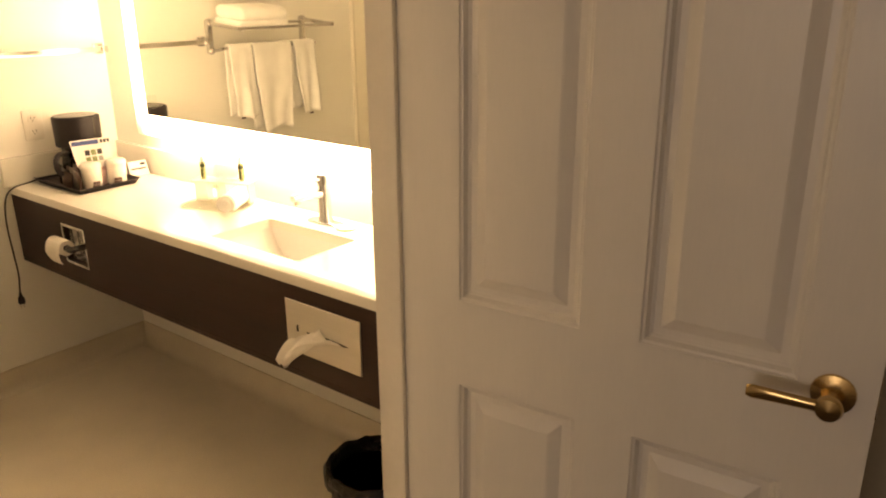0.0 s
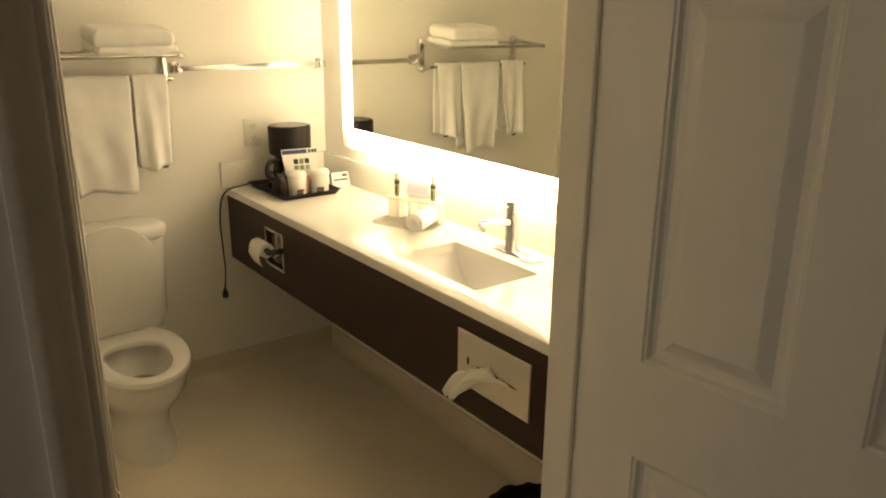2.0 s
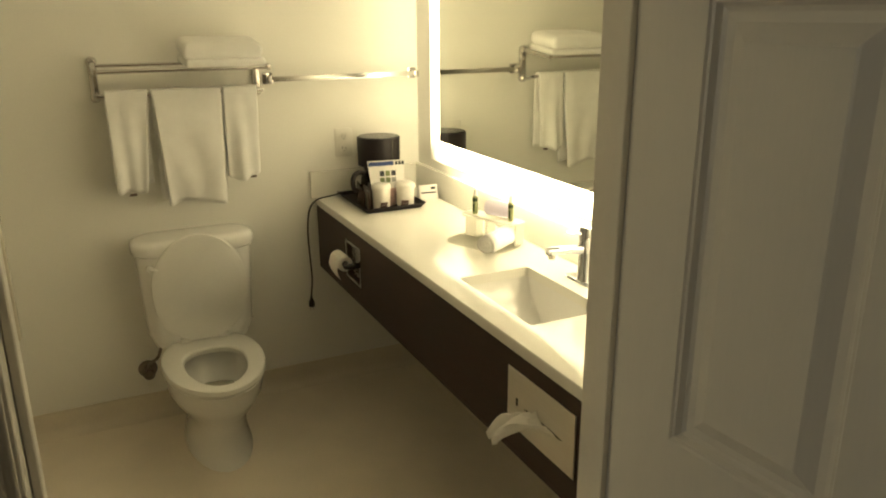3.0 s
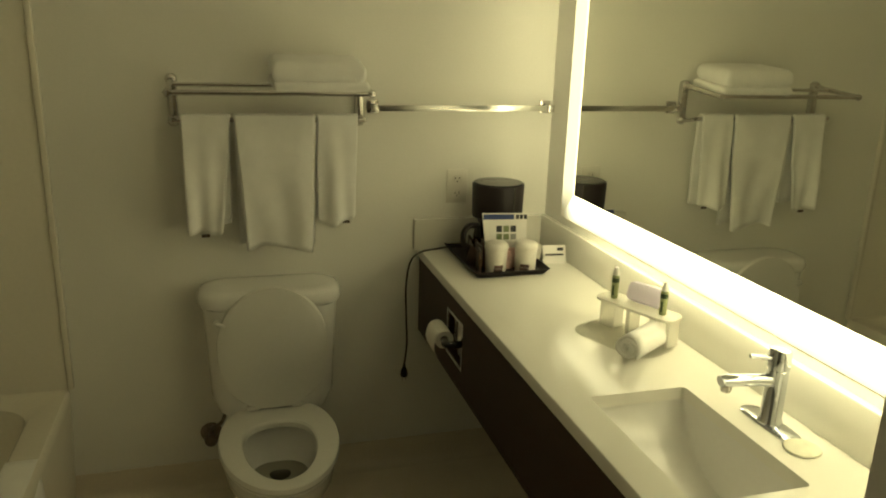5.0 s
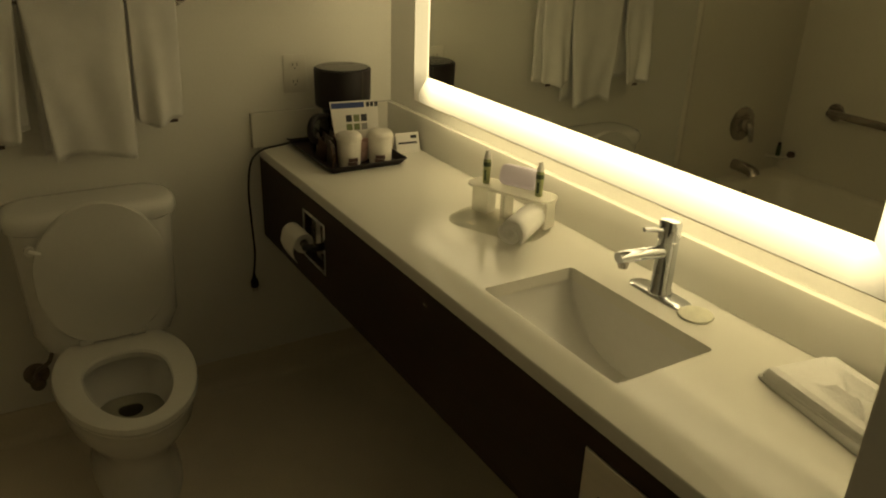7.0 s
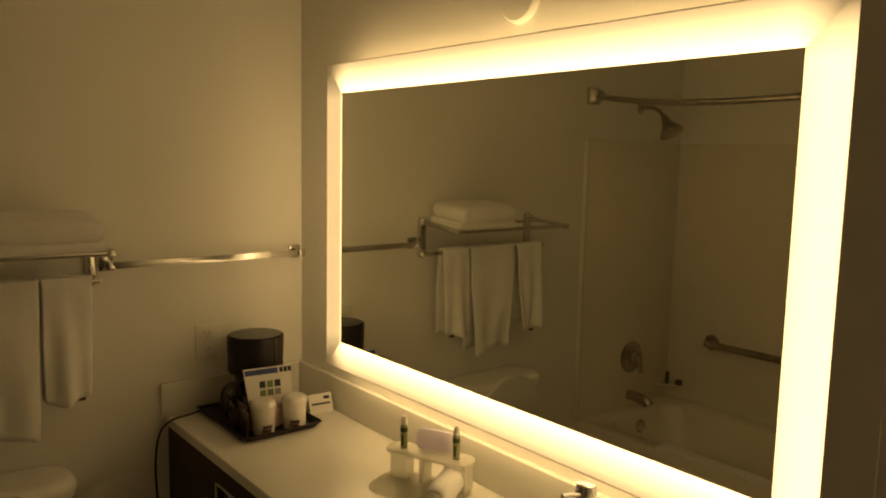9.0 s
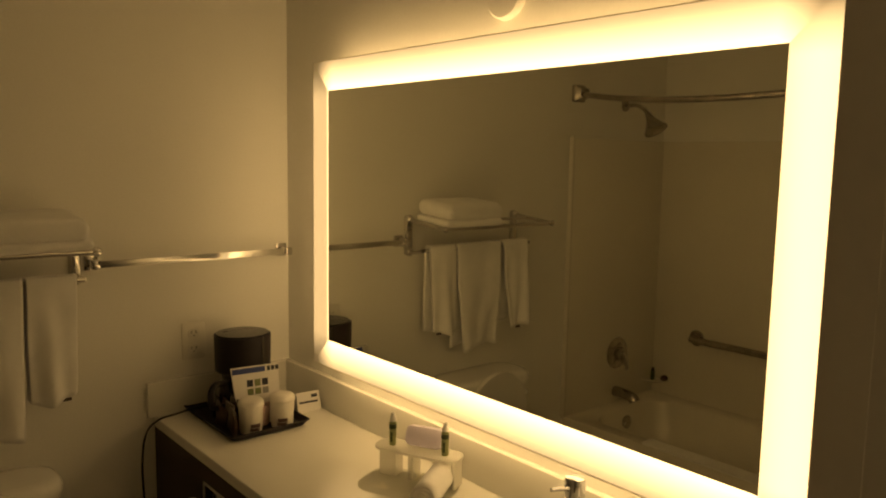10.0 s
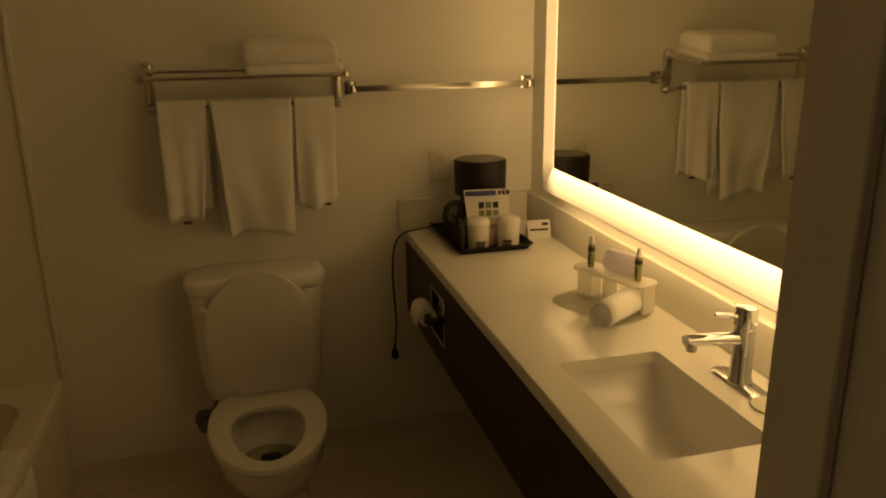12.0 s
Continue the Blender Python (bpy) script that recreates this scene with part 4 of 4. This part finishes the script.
# ---- towel shelf and towels ----
SL, SR, RZ = -1.212, -0.650, 1.378
shelf = thing("towel_shelf", ((SL + SR) / 2, 0, 1.25), "chrome wall-mounted towel shelf with a hanging bar", "towel shelf")
for x in (SL, SR):
    bm = bmesh.new()
    loft(bm, [[Vector((x + p.x * s, -d, 1.322 + p.y * s)) for p in rounded(0, 0, 0.030, 0.155, 0.0148, 0)] for d, s in ((0.0, 1), (0.012, 1), (0.018, 0.8))])
    br = part("bracket", bm, CHROME, shelf)
    for zk in (RZ + 0.006, 1.262):
        part("knob", lathe(bmesh.new(), (x, -0.008, zk), [(0, 0), (0.016, 0.0), (0.018, 0.006), (0.016, 0.014), (0.009, 0.020), (0, 0.022)], 18, (0, -1, 0)), CHROME, br)
    part("arm", tube(bmesh.new(), smoothed([(x, -0.012, RZ + 0.008), (x, -0.06, RZ), (x, -0.15, RZ - 0.009), (x, -0.222, RZ - 0.016)], 4), 0.009, 10), CHROME, br)
    part("hook", tube(bmesh.new(), smoothed([(x, -0.012, 1.268), (x, -0.05, 1.262), (x, -0.10, 1.272)], 4), 0.007, 10), CHROME, br)
    part("cap", lathe(bmesh.new(), (x, -0.222, RZ - 0.016), [(0, 0), (0.011, 0.0), (0.012, 0.006), (0.008, 0.014), (0, 0.015)], 14, (0, -1, 0)), CHROME, br)
for y in (-0.090, -0.222):
    part("rail", tube(bmesh.new(), [(SL - 0.004, y, RZ - 0.096 * (-y - 0.055)), (SR + 0.004, y, RZ - 0.096 * (-y - 0.055))], 0.0075 if y < -0.2 else 0.006, 12), CHROME, shelf)
BARY, BARZ = -0.10, 1.281
part("hanging_bar", tube(bmesh.new(), [(SL, BARY, BARZ - 0.008), (SR, BARY, BARZ - 0.008)], 0.008, 12), CHROME, shelf)


def hanging(xl, xr, zf, zb, seed, label, shl=0.0, shr=0.0, droop=-0.008):
    """A towel folded over the bar: a front and a back fall with soft folds."""
    bm = bmesh.new()
    rows, NU = [], 26
    zt = BARZ + 0.008
    steps = [(-1, k / 16) for k in range(16, 0, -1)] + [(0, a) for a in (-0.8, -0.4, 0, 0.4, 0.8)] + [(1, k / 22) for k in range(1, 23)]
    for sgn, v in steps:
        row = []
        for j in range(NU + 1):
            u = j / NU
            x = xl + (xr - xl) * u
            if sgn == 0:
                y, z, drop = BARY - 0.016 * math.sin(v * math.pi / 2), zt + 0.006 * math.cos(v * math.pi / 2) - 0.003, 0.0
            else:
                end = zf if sgn > 0 else zb
                drop = v
                z = zt - (zt - end) * v
                fold = 0.017 * math.sin(5.2 * u + seed + 1.2 * v) * v + 0.007 * math.sin(12 * u + 2.3 * seed - 1.5 * v) * v ** 0.5
                y = BARY - sgn * 0.017 - (0.016 + fold if sgn > 0 else -0.008 + 0.3 * fold) * v ** 0.7
                y += 0.006 * noise.noise(Vector((x * 14, z * 9, seed)))
                z += 0.006 * math.sin(3.1 * u + seed) * v
                z -= v ** 4 * (droop * abs(2 * u - 1) ** 2.5 - 0.5 * abs(droop)) + v ** 6 * 0.003 * math.sin(9 * u + seed)
                if sgn > 0 and (j == 0 or j == NU):
                    z += 0.006 * v ** 12
            x += (shl * (1 - u) + shr * u) * drop * (1.0 if sgn > 0 else 0.2)
            row.append(bm.verts.new((x, y, z)))
        rows.append(row)
    for a, b in zip(rows, rows[1:]):
        for i in range(NU):
            bm.faces.new((a[i], a[i + 1], b[i + 1], b[i]))
    t = thing("hand_towel", ((xl + xr) / 2, BARY, zf), label, "towel", "towels on the bar")
    cloth = part("cloth", bm, TOWEL, t)
    cloth.modifiers.new("thick", "SOLIDIFY").thickness = 0.009
    return t, (xl + xr) / 2, zf


a = hanging(-1.188, -1.049, 0.928, 0.95, 0.6, "white terry face cloth hanging over the chrome bar", 0.002, -0.044)
part("tag", boxed(-1.148, -1.124, BARY - 0.026, BARY - 0.023, 0.925, 0.934), TAG, a[0], "small dark sewn tag", False)
a = hanging(-1.041, -0.802, 0.878, 0.893, 2.1, "white terry hand towel hanging over the chrome bar", 0.030, -0.016, 0.020)
a = hanging(-0.795, -0.672, 0.951, 0.95, 4.4, "white terry face cloth hanging over the chrome bar", -0.004, -0.012)
part("tag", boxed(-0.722, -0.700, BARY - 0.026, BARY - 0.023, 0.953, 0.961), TAG, a[0], "small dark sewn tag", False)
for k, (w, d, h, s) in enumerate(((0.275, 0.19, 0.026, 1.0), (0.268, 0.185, 0.056, 5.0))):
    bm = folded(bmesh.new(), pose(-0.795 - 0.004 * k, -0.138, RZ - 0.002 + 0.026 * k, 5.5, 0, 1.5 - 3 * k), w, d, 1, h, 0.003 + 0.003 * k, s, 0.03)
    solid("folded_towel", bm, TOWEL, "white folded bath towel stacked on the chrome shelf", "towel", group="folded bath towels")

bar = thing("towel_bar", (-0.31, -0.01, 1.29), "flat chrome towel bar with square posts on the wall", "towel bar")
BZ = 1.304
part("rail", boxed(-0.600, -0.010, -0.058, -0.050, BZ - 0.0095, BZ + 0.0095, 0.0008), POLISHED, bar)
for x in (-0.606, -0.008):
    p = part("post", boxed(x - 0.010, x + 0.010, -0.064, 0.0, BZ - 0.012, BZ + 0.012, 0.0015), CHROME, bar)
    part("rosette", boxed(x - 0.019, x + 0.019, -0.010, 0.0, BZ - 0.021, BZ + 0.021, 0.002), CHROME, p)

# ---- toilet ----
TX = -0.953
toilet = thing("toilet", (TX, -0.35, 0), "white two-piece toilet with its seat down and lid raised", "toilet")
rings = []
for z, yb, yf, hw in ((0.0, -0.08, -0.545, 0.118), (0.02, -0.08, -0.540, 0.115), (0.06, -0.09, -0.515, 0.106), (0.12, -0.10, -0.505, 0.104), (0.17, -0.11, -0.528, 0.118), (0.22, -0.12, -0.572, 0.147),
                      (0.26, -0.13, -0.604, 0.163), (0.30, -0.13, -0.620, 0.169), (0.328, -0.13, -0.634, 0.173), (0.335, -0.135, -0.629, 0.169), (0.335, -0.215, -0.592, 0.124),
                      (0.318, -0.22, -0.587, 0.120), (0.25, -0.25, -0.53, 0.100), (0.20, -0.28, -0.49, 0.080), (0.16, -0.30, -0.46, 0.062)):
    rings.append(egg(TX, yb, yf, hw, z))
part("bowl", loft(bmesh.new(), rings), CHINA, toilet)
part("water", loft(bmesh.new(), [egg(TX, -0.269, -0.506, 0.088, 0.221), egg(TX, -0.269, -0.506, 0.088, 0.223)]), WATER, toilet, "still water in the bowl")
part("drain_hole", loft(bmesh.new(), [egg(TX, -0.320, -0.378, 0.032, 0.2235), egg(TX, -0.322, -0.376, 0.030, 0.2245)]), DARKHOLE, toilet, "dark drain opening")
rings = [egg(TX, yb, yf, hw, z, 44, sq, 1, wd) for yb, yf, hw, z, sq, wd in (
    (-0.106, -0.640, 0.175, 0.338, 2.1, 0.46), (-0.104, -0.645, 0.178, 0.346, 2.1, 0.46), (-0.107, -0.641, 0.175, 0.359, 2.1, 0.46), (-0.118, -0.632, 0.166, 0.364, 2.1, 0.46),
    (-0.262, -0.597, 0.110, 0.362, 2.4, 0.36), (-0.267, -0.592, 0.105, 0.356, 2.4, 0.36), (-0.267, -0.592, 0.105, 0.340, 2.4, 0.36))]
part("seat", loft(bmesh.new(), rings + [rings[0]], False, False), SEATM, toilet, "white plastic toilet seat")
LM = pose(0, -0.192, 0.370, 0, 0, 0) @ pose(0, 0, 0, -86, 0, 0)
rings = [turned([Vector((p.x, p.y + 0.17, d)) for p in egg(TX, -0.170, -0.585, hw, 0, 44, 2.5, 1, 0.52)], LM) for d, hw in ((0.0, 0.161), (0.004, 0.169), (0.012, 0.170), (0.018, 0.163))]
part("lid", loft(bmesh.new(), rings), SEATM, toilet, "white plastic lid raised against the tank")
for dx in (-0.07, 0.07):
    part("hinge", tube(bmesh.new(), [(TX + dx - 0.018, -0.180, 0.370), (TX + dx + 0.018, -0.180, 0.370)], 0.011, 12), SEATM, toilet)
rings = [rounded(TX, yc, w, d, r, z) for z, w, d, yc, r in ((0.330, 0.28, 0.13, -0.095, 0.05), (0.345, 0.34, 0.15, -0.098, 0.055), (0.40, 0.385, 0.165, -0.1, 0.06), (0.708, 0.412, 0.178, -0.102, 0.06))]
part("tank", loft(bmesh.new(), rings), CHINA, toilet)
rings = [rounded(TX, -0.104, w, d, min(0.074, d / 2 - 0.006), z) for z, w, d in ((0.706, 0.418, 0.180), (0.713, 0.434, 0.194), (0.728, 0.440, 0.199), (0.744, 0.438, 0.197), (0.754, 0.428, 0.187), (0.760, 0.404, 0.162), (0.762, 0.36, 0.125))]
part("tank_lid", loft(bmesh.new(), rings), CHINA, toilet)
lev = part("flush_pivot", lathe(bmesh.new(), (TX - 0.165, -0.190, 0.672), [(0, 0), (0.013, 0), (0.013, 0.012), (0, 0.013)], 14, (0, -1, 0)), CHINA, toilet)
part("flush_lever", tube(bmesh.new(), smoothed([(TX - 0.165, -0.205, 0.672), (TX - 0.155, -0.210, 0.670), (TX - 0.142, -0.208, 0.666)], 4), [0.007] * 9, 8), CHINA, lev)
part("neck", loft(bmesh.new(), [rounded(TX, -0.11, 0.20, 0.16, 0.04, z) for z in (0.20, 0.331)]), CHINA, toilet)
sv = thing("supply_valve", (-1.159, 0, 0.17), "tarnished dark water supply stop valve on the wall", "valve")
part("escutcheon", lathe(bmesh.new(), (-1.159, 0, 0.203), [(0, 0), (0.036, 0.0), (0.034, 0.006), (0.014, 0.012), (0, 0.012)], 20, (0, -1, 0)), OLDCHROME, sv)
part("body", tube(bmesh.new(), [(-1.159, -0.005, 0.203), (-1.159, -0.055, 0.203)], 0.010, 10), OLDCHROME, sv)
part("handle", lathe(bmesh.new(), (-1.159, -0.055, 0.203), [(0, 0), (0.020, 0), (0.022, 0.006), (0.018, 0.014), (0, 0.015)], 12, (0, -1, 0)), OLDCHROME, sv)
part("hose", tube(bmesh.new(), smoothed([(-1.159, -0.045, 0.200), (-1.156, -0.05, 0.24), (-1.122, -0.075, 0.275), (-1.104, -0.09, 0.33)], 6), 0.006, 8), OLDCHROME, sv)

# ---- bathtub, surround and fittings ----
TBX, TBY, RIM = -1.583, -1.56, 0.413
tub = thing("bathtub", (-1.95, -0.78, 0), "cream acrylic alcove bathtub with a flat front", "bathtub")
rings = []
cx, cyy, w, d = (TBX + WEST) / 2, TBY / 2, TBX - WEST, -TBY
for z, qw, r in ((0.0, 0.03, 0.004), (RIM - 0.05, 0.0, 0.004), (RIM - 0.008, 0.0, 0.006), (RIM, 0.010, 0.01), (RIM, 0.15, 0.10), (RIM - 0.012, 0.175, 0.12), (RIM - 0.2, 0.24, 0.13), (RIM - 0.30, 0.32, 0.13), (RIM - 0.33, 0.44, 0.10)):
    rings.append(rounded(cx, cyy, w - qw, d - (qw if z >= RIM - 0.35 and qw > 0.05 else 0), r, z))
part("shell", loft(bmesh.new(), rings, True, True), ACRYL, tub)
part("overflow", lathe(bmesh.new(), (-1.955, -0.098, 0.335), [(0, 0), (0.032, 0), (0.033, 0.006), (0.026, 0.012), (0, 0.013)], 20, (0, -1, 0.12)), DULLCHROME, tub, "chrome overflow plate")
sur = thing("tub_surround", (-1.95, -0.4, RIM), "cream moulded tub surround on three walls", "tub surround")
part("end_panel", boxed(WEST + 0.012, -1.576, -0.014, 0.0, RIM, 1.715, 0.004), ACRYL, sur)
part("edge_strip", boxed(-1.584, -1.566, -0.022, 0.0, RIM, 1.722, 0.006), ACRYL, sur)
part("back_panel", boxed(WEST, WEST + 0.014, TBY, 0.0, RIM, 1.715, 0.004), ACRYL, sur)
part("foot_panel", boxed(WEST + 0.012, -1.583, TBY, TBY + 0.012, RIM, 1.715, 0.004), ACRYL, sur)
part("corner_ledge", loft(bmesh.new(), [[Vector((WEST + 0.012, -0.012, z)), Vector((WEST + 0.012 + s, -0.012, z)), Vector((WEST + 0.012 + s * 0.6, -0.012 - s * 0.6, z)), Vector((WEST + 0.012, -0.012 - s, z))] for z, s in ((0.457, 0.02), (0.482, 0.10), (0.492, 0.10))]), ACRYL, sur, "", False)
rod = thing("shower_rod", (-1.61, -0.78, 1.9), "curved chrome shower curtain rod across the tub", "curtain rod")
pts = [(-1.61 + 0.15 * (1 - ((y + 0.78) / 0.77) ** 2), y, 1.913 - 0.065 * (1 - ((y + 0.78) / 0.77) ** 2)) for y in [-0.02 - 1.52 * k / 24 for k in range(25)]]
part("tube", tube(bmesh.new(), pts, 0.0125, 12), AGED, rod)
for y, s in ((0.0, -1), (TBY, 1)):
    bm = bmesh.new()
    loft(bm, [[Vector((-1.61 + p.x * q, y + s * dd, 1.913 + p.y * q)) for p in rounded(0, 0, 0.075, 0.075, 0.008, 0)] for dd, q in ((0, 1), (0.014, 1), (0.02, 0.8), (0.05, 0.55))])
    part("flange", bm, AGED, rod)
mat_bm = bmesh.new()
rows = []
for i in range(25):
    y = -0.445 - 0.58 * i / 24
    row = []
    for x, z in ((-1.590, 0.215), (-1.591, 0.26), (-1.592, 0.31), (-1.592, 0.36), (-1.591, 0.405), (-1.584, 0.4205), (-1.598, 0.4225), (-1.618, 0.4225), (-1.638, 0.4225),
                 (-1.663, 0.4205), (-1.675, 0.400), (-1.681, 0.36), (-1.687, 0.31)):
        w = noise.noise(Vector((y * 9, z * 11, x * 5)))
        row.append(mat_bm.verts.new((x + (0.010 + 0.012 * w if z < 0.40 and x > -1.628 else 0.0), y + 0.008 * noise.noise(Vector((z * 8, 2, 0))), z + 0.004 * abs(w))))
    rows.append(row)
for a, b in zip(rows, rows[1:]):
    for k in range(len(a) - 1):
        mat_bm.faces.new((a[k], a[k + 1], b[k + 1], b[k]))
bath_mat = solid("bath_mat", mat_bm, TOWEL, "white terry bath mat draped over the tub's rim", "bath mat")
bath_mat.modifiers.new("thick", "SOLIDIFY").thickness = 0.006
curtain = thing("shower_curtain", (-1.52, -1.48, 0.2), "white shower curtain drawn together on its rod", "shower curtain")
cbm = bmesh.new()
rows = []
for i in range(15):
    f = i / 14
    z = 0.16 + (1.865 - 0.16) * f
    row = []
    for k in range(97):
        u = k / 96
        y = -1.425 - 0.115 * u
        x = -1.61 + 0.15 * (1 - ((y + 0.78) / 0.77) ** 2) + 0.030 * math.sin(2 * math.pi * 6 * u) * (1.1 - 0.4 * f) + 0.004 * noise.noise(Vector((u * 9, z * 2, 0)))
        row.append(cbm.verts.new((x, y + 0.006 * math.sin(2 * math.pi * 12 * u), z)))
    rows.append(row)
for a, b in zip(rows, rows[1:]):
    for k in range(96):
        cbm.faces.new((a[k], a[k + 1], b[k + 1], b[k]))
cl = part("cloth", cbm, CURTAIN, curtain)
cl.modifiers.new("thick", "SOLIDIFY").thickness = 0.0015
for k in range(6):
    y = -1.432 - 0.02 * k
    x = -1.61 + 0.15 * (1 - ((y + 0.78) / 0.77) ** 2)
    z = 1.913 - 0.065 * (1 - ((y + 0.78) / 0.77) ** 2)
    part("ring", tube(bmesh.new(), [(x + 0.022 * math.cos(q), y, z - 0.008 + 0.024 * math.sin(q)) for q in [2 * math.pi * j / 16 for j in range(17)]], 0.0022, 6, False), CHROME, curtain)
head = thing("shower_fixture", (-1.965, 0, 1.86), "chrome shower head on a bent arm", "shower head")
part("escutcheon", lathe(bmesh.new(), (-1.965, 0.0, 1.880), [(0, 0), (0.030, 0), (0.028, 0.006), (0.012, 0.012), (0, 0.012)], 18, (0, -1, 0)), AGED, head)
part("arm", tube(bmesh.new(), smoothed([(-1.965, -0.005, 1.880), (-1.965, -0.06, 1.880), (-1.965, -0.105, 1.862), (-1.965, -0.135, 1.832)], 5), 0.0095, 10), AGED, head)
part("bell", lathe(bmesh.new(), (-1.965, -0.130, 1.838), [(0, 0), (0.014, 0), (0.018, 0.02), (0.022, 0.035), (0.045, 0.075), (0.056, 0.088), (0.056, 0.096), (0.048, 0.099), (0, 0.099)], 24, (0, -0.55, -0.85)), AGED, head)
valve = thing("shower_valve", (-1.965, -0.014, 0.61), "chrome shower mixing valve with a lever", "shower valve")
part("escutcheon", lathe(bmesh.new(), (-1.965, -0.014, 0.665), [(0, 0), (0.078, 0), (0.080, 0.004), (0.066, 0.012), (0.034, 0.018), (0.032, 0.045), (0, 0.046)], 30, (0, -1, 0)), AGED, valve)
part("handle", tube(bmesh.new(), [(-1.965, -0.05, 0.672), (-1.968, -0.068, 0.640), (-1.972, -0.078, 0.592)], [0.016, 0.014, 0.009], 12), CHROME, valve)
sp = thing("tub_spout", (-1.965, -0.014, 0.44), "chrome tub filler spout", "tub spout")
part("spout", tube(bmesh.new(), smoothed([(-1.965, -0.012, 0.470), (-1.965, -0.06, 0.470), (-1.965, -0.12, 0.462), (-1.965, -0.135, 0.445)], 5), 0.026, 14), AGED, sp)
grab = thing("grab_bar", (WEST, -0.6, 0.74), "stainless steel grab bar on the tub wall", "grab bar")
GX = WEST + 0.014
part("bar", tube(bmesh.new(), smoothed([(GX, -0.260, 0.742), (GX + 0.040, -0.265, 0.742), (GX + 0.052, -0.285, 0.742), (GX + 0.052, -0.6, 0.742), (GX + 0.052, -0.855, 0.742), (GX + 0.040, -0.875, 0.742), (GX, -0.88, 0.742)], 6), 0.017, 12), AGED, grab)
for y in (-0.26, -0.88):
    part("flange", lathe(bmesh.new(), (GX, y, 0.742), [(0, 0), (0.040, 0), (0.040, 0.004), (0.036, 0.008), (0, 0.008)], 22, (1, 0, 0)), AGED, grab)
b = thing("travel_bottle", (WEST + 0.07, -0.06, 0.492), "small dark green bottle on the tub ledge", "bottle")
part("body", lathe(bmesh.new(), (WEST + 0.075, -0.055, 0.492), [(0, 0), (0.011, 0), (0.011, 0.045), (0, 0.046)], 14), DARKGREEN, b)
part("cap", lathe(bmesh.new(), (WEST + 0.075, -0.055, 0.538), [(0, 0), (0.008, 0), (0.008, 0.018), (0, 0.018)], 12), DARKHOLE, b)
solid("round_soap", lathe(bmesh.new(), (WEST + 0.045, -0.105, 0.492), [(0, 0), (0.014, 0), (0.019, 0.006), (0.019, 0.018), (0.012, 0.026), (0, 0.027)], 18), BROWNP, "small brown soap on the tub ledge", "soap")

# ---- bin under the end of the counter ----
BX, BY = -0.345, -1.765
can = thing("waste_bin", (BX, BY, 0), "round brown waste bin lined with a black bag", "waste bin")
part("body", lathe(bmesh.new(), (BX, BY, 0), [(0, 0.0), (0.100, 0.0), (0.103, 0.004), (0.126, 0.240), (0.118, 0.240), (0.098, 0.012), (0, 0.012)], 36), BINM, can)
part("rim", lathe(bmesh.new(), (BX, BY, 0.230), [(0.128, 0), (0.133, 0.003), (0.134, 0.020), (0.130, 0.024), (0.123, 0.022), (0.123, 0.0)], 36), RIMM, can, "pale rim band")
bm = bmesh.new()
rings = []
for r, h in ((0.137, 0.226), (0.139, 0.256), (0.132, 0.270), (0.120, 0.265), (0.110, 0.19), (0.095, 0.08), (0.05, 0.05)):
    rings.append([Vector((BX + (r + 0.004 * noise.noise(Vector((k * 0.9, h * 20, 1)))) * math.cos(2 * math.pi * k / 48), BY + (r + 0.004 * noise.noise(Vector((k * 0.9, h * 20, 1)))) * math.sin(2 * math.pi * k / 48),
                          h + 0.012 * noise.noise(Vector((k * 0.5, 0, h))))) for k in range(48)])
loft(bm, rings, False, True)
part("liner", bm, LINER, can, "black plastic bin liner")
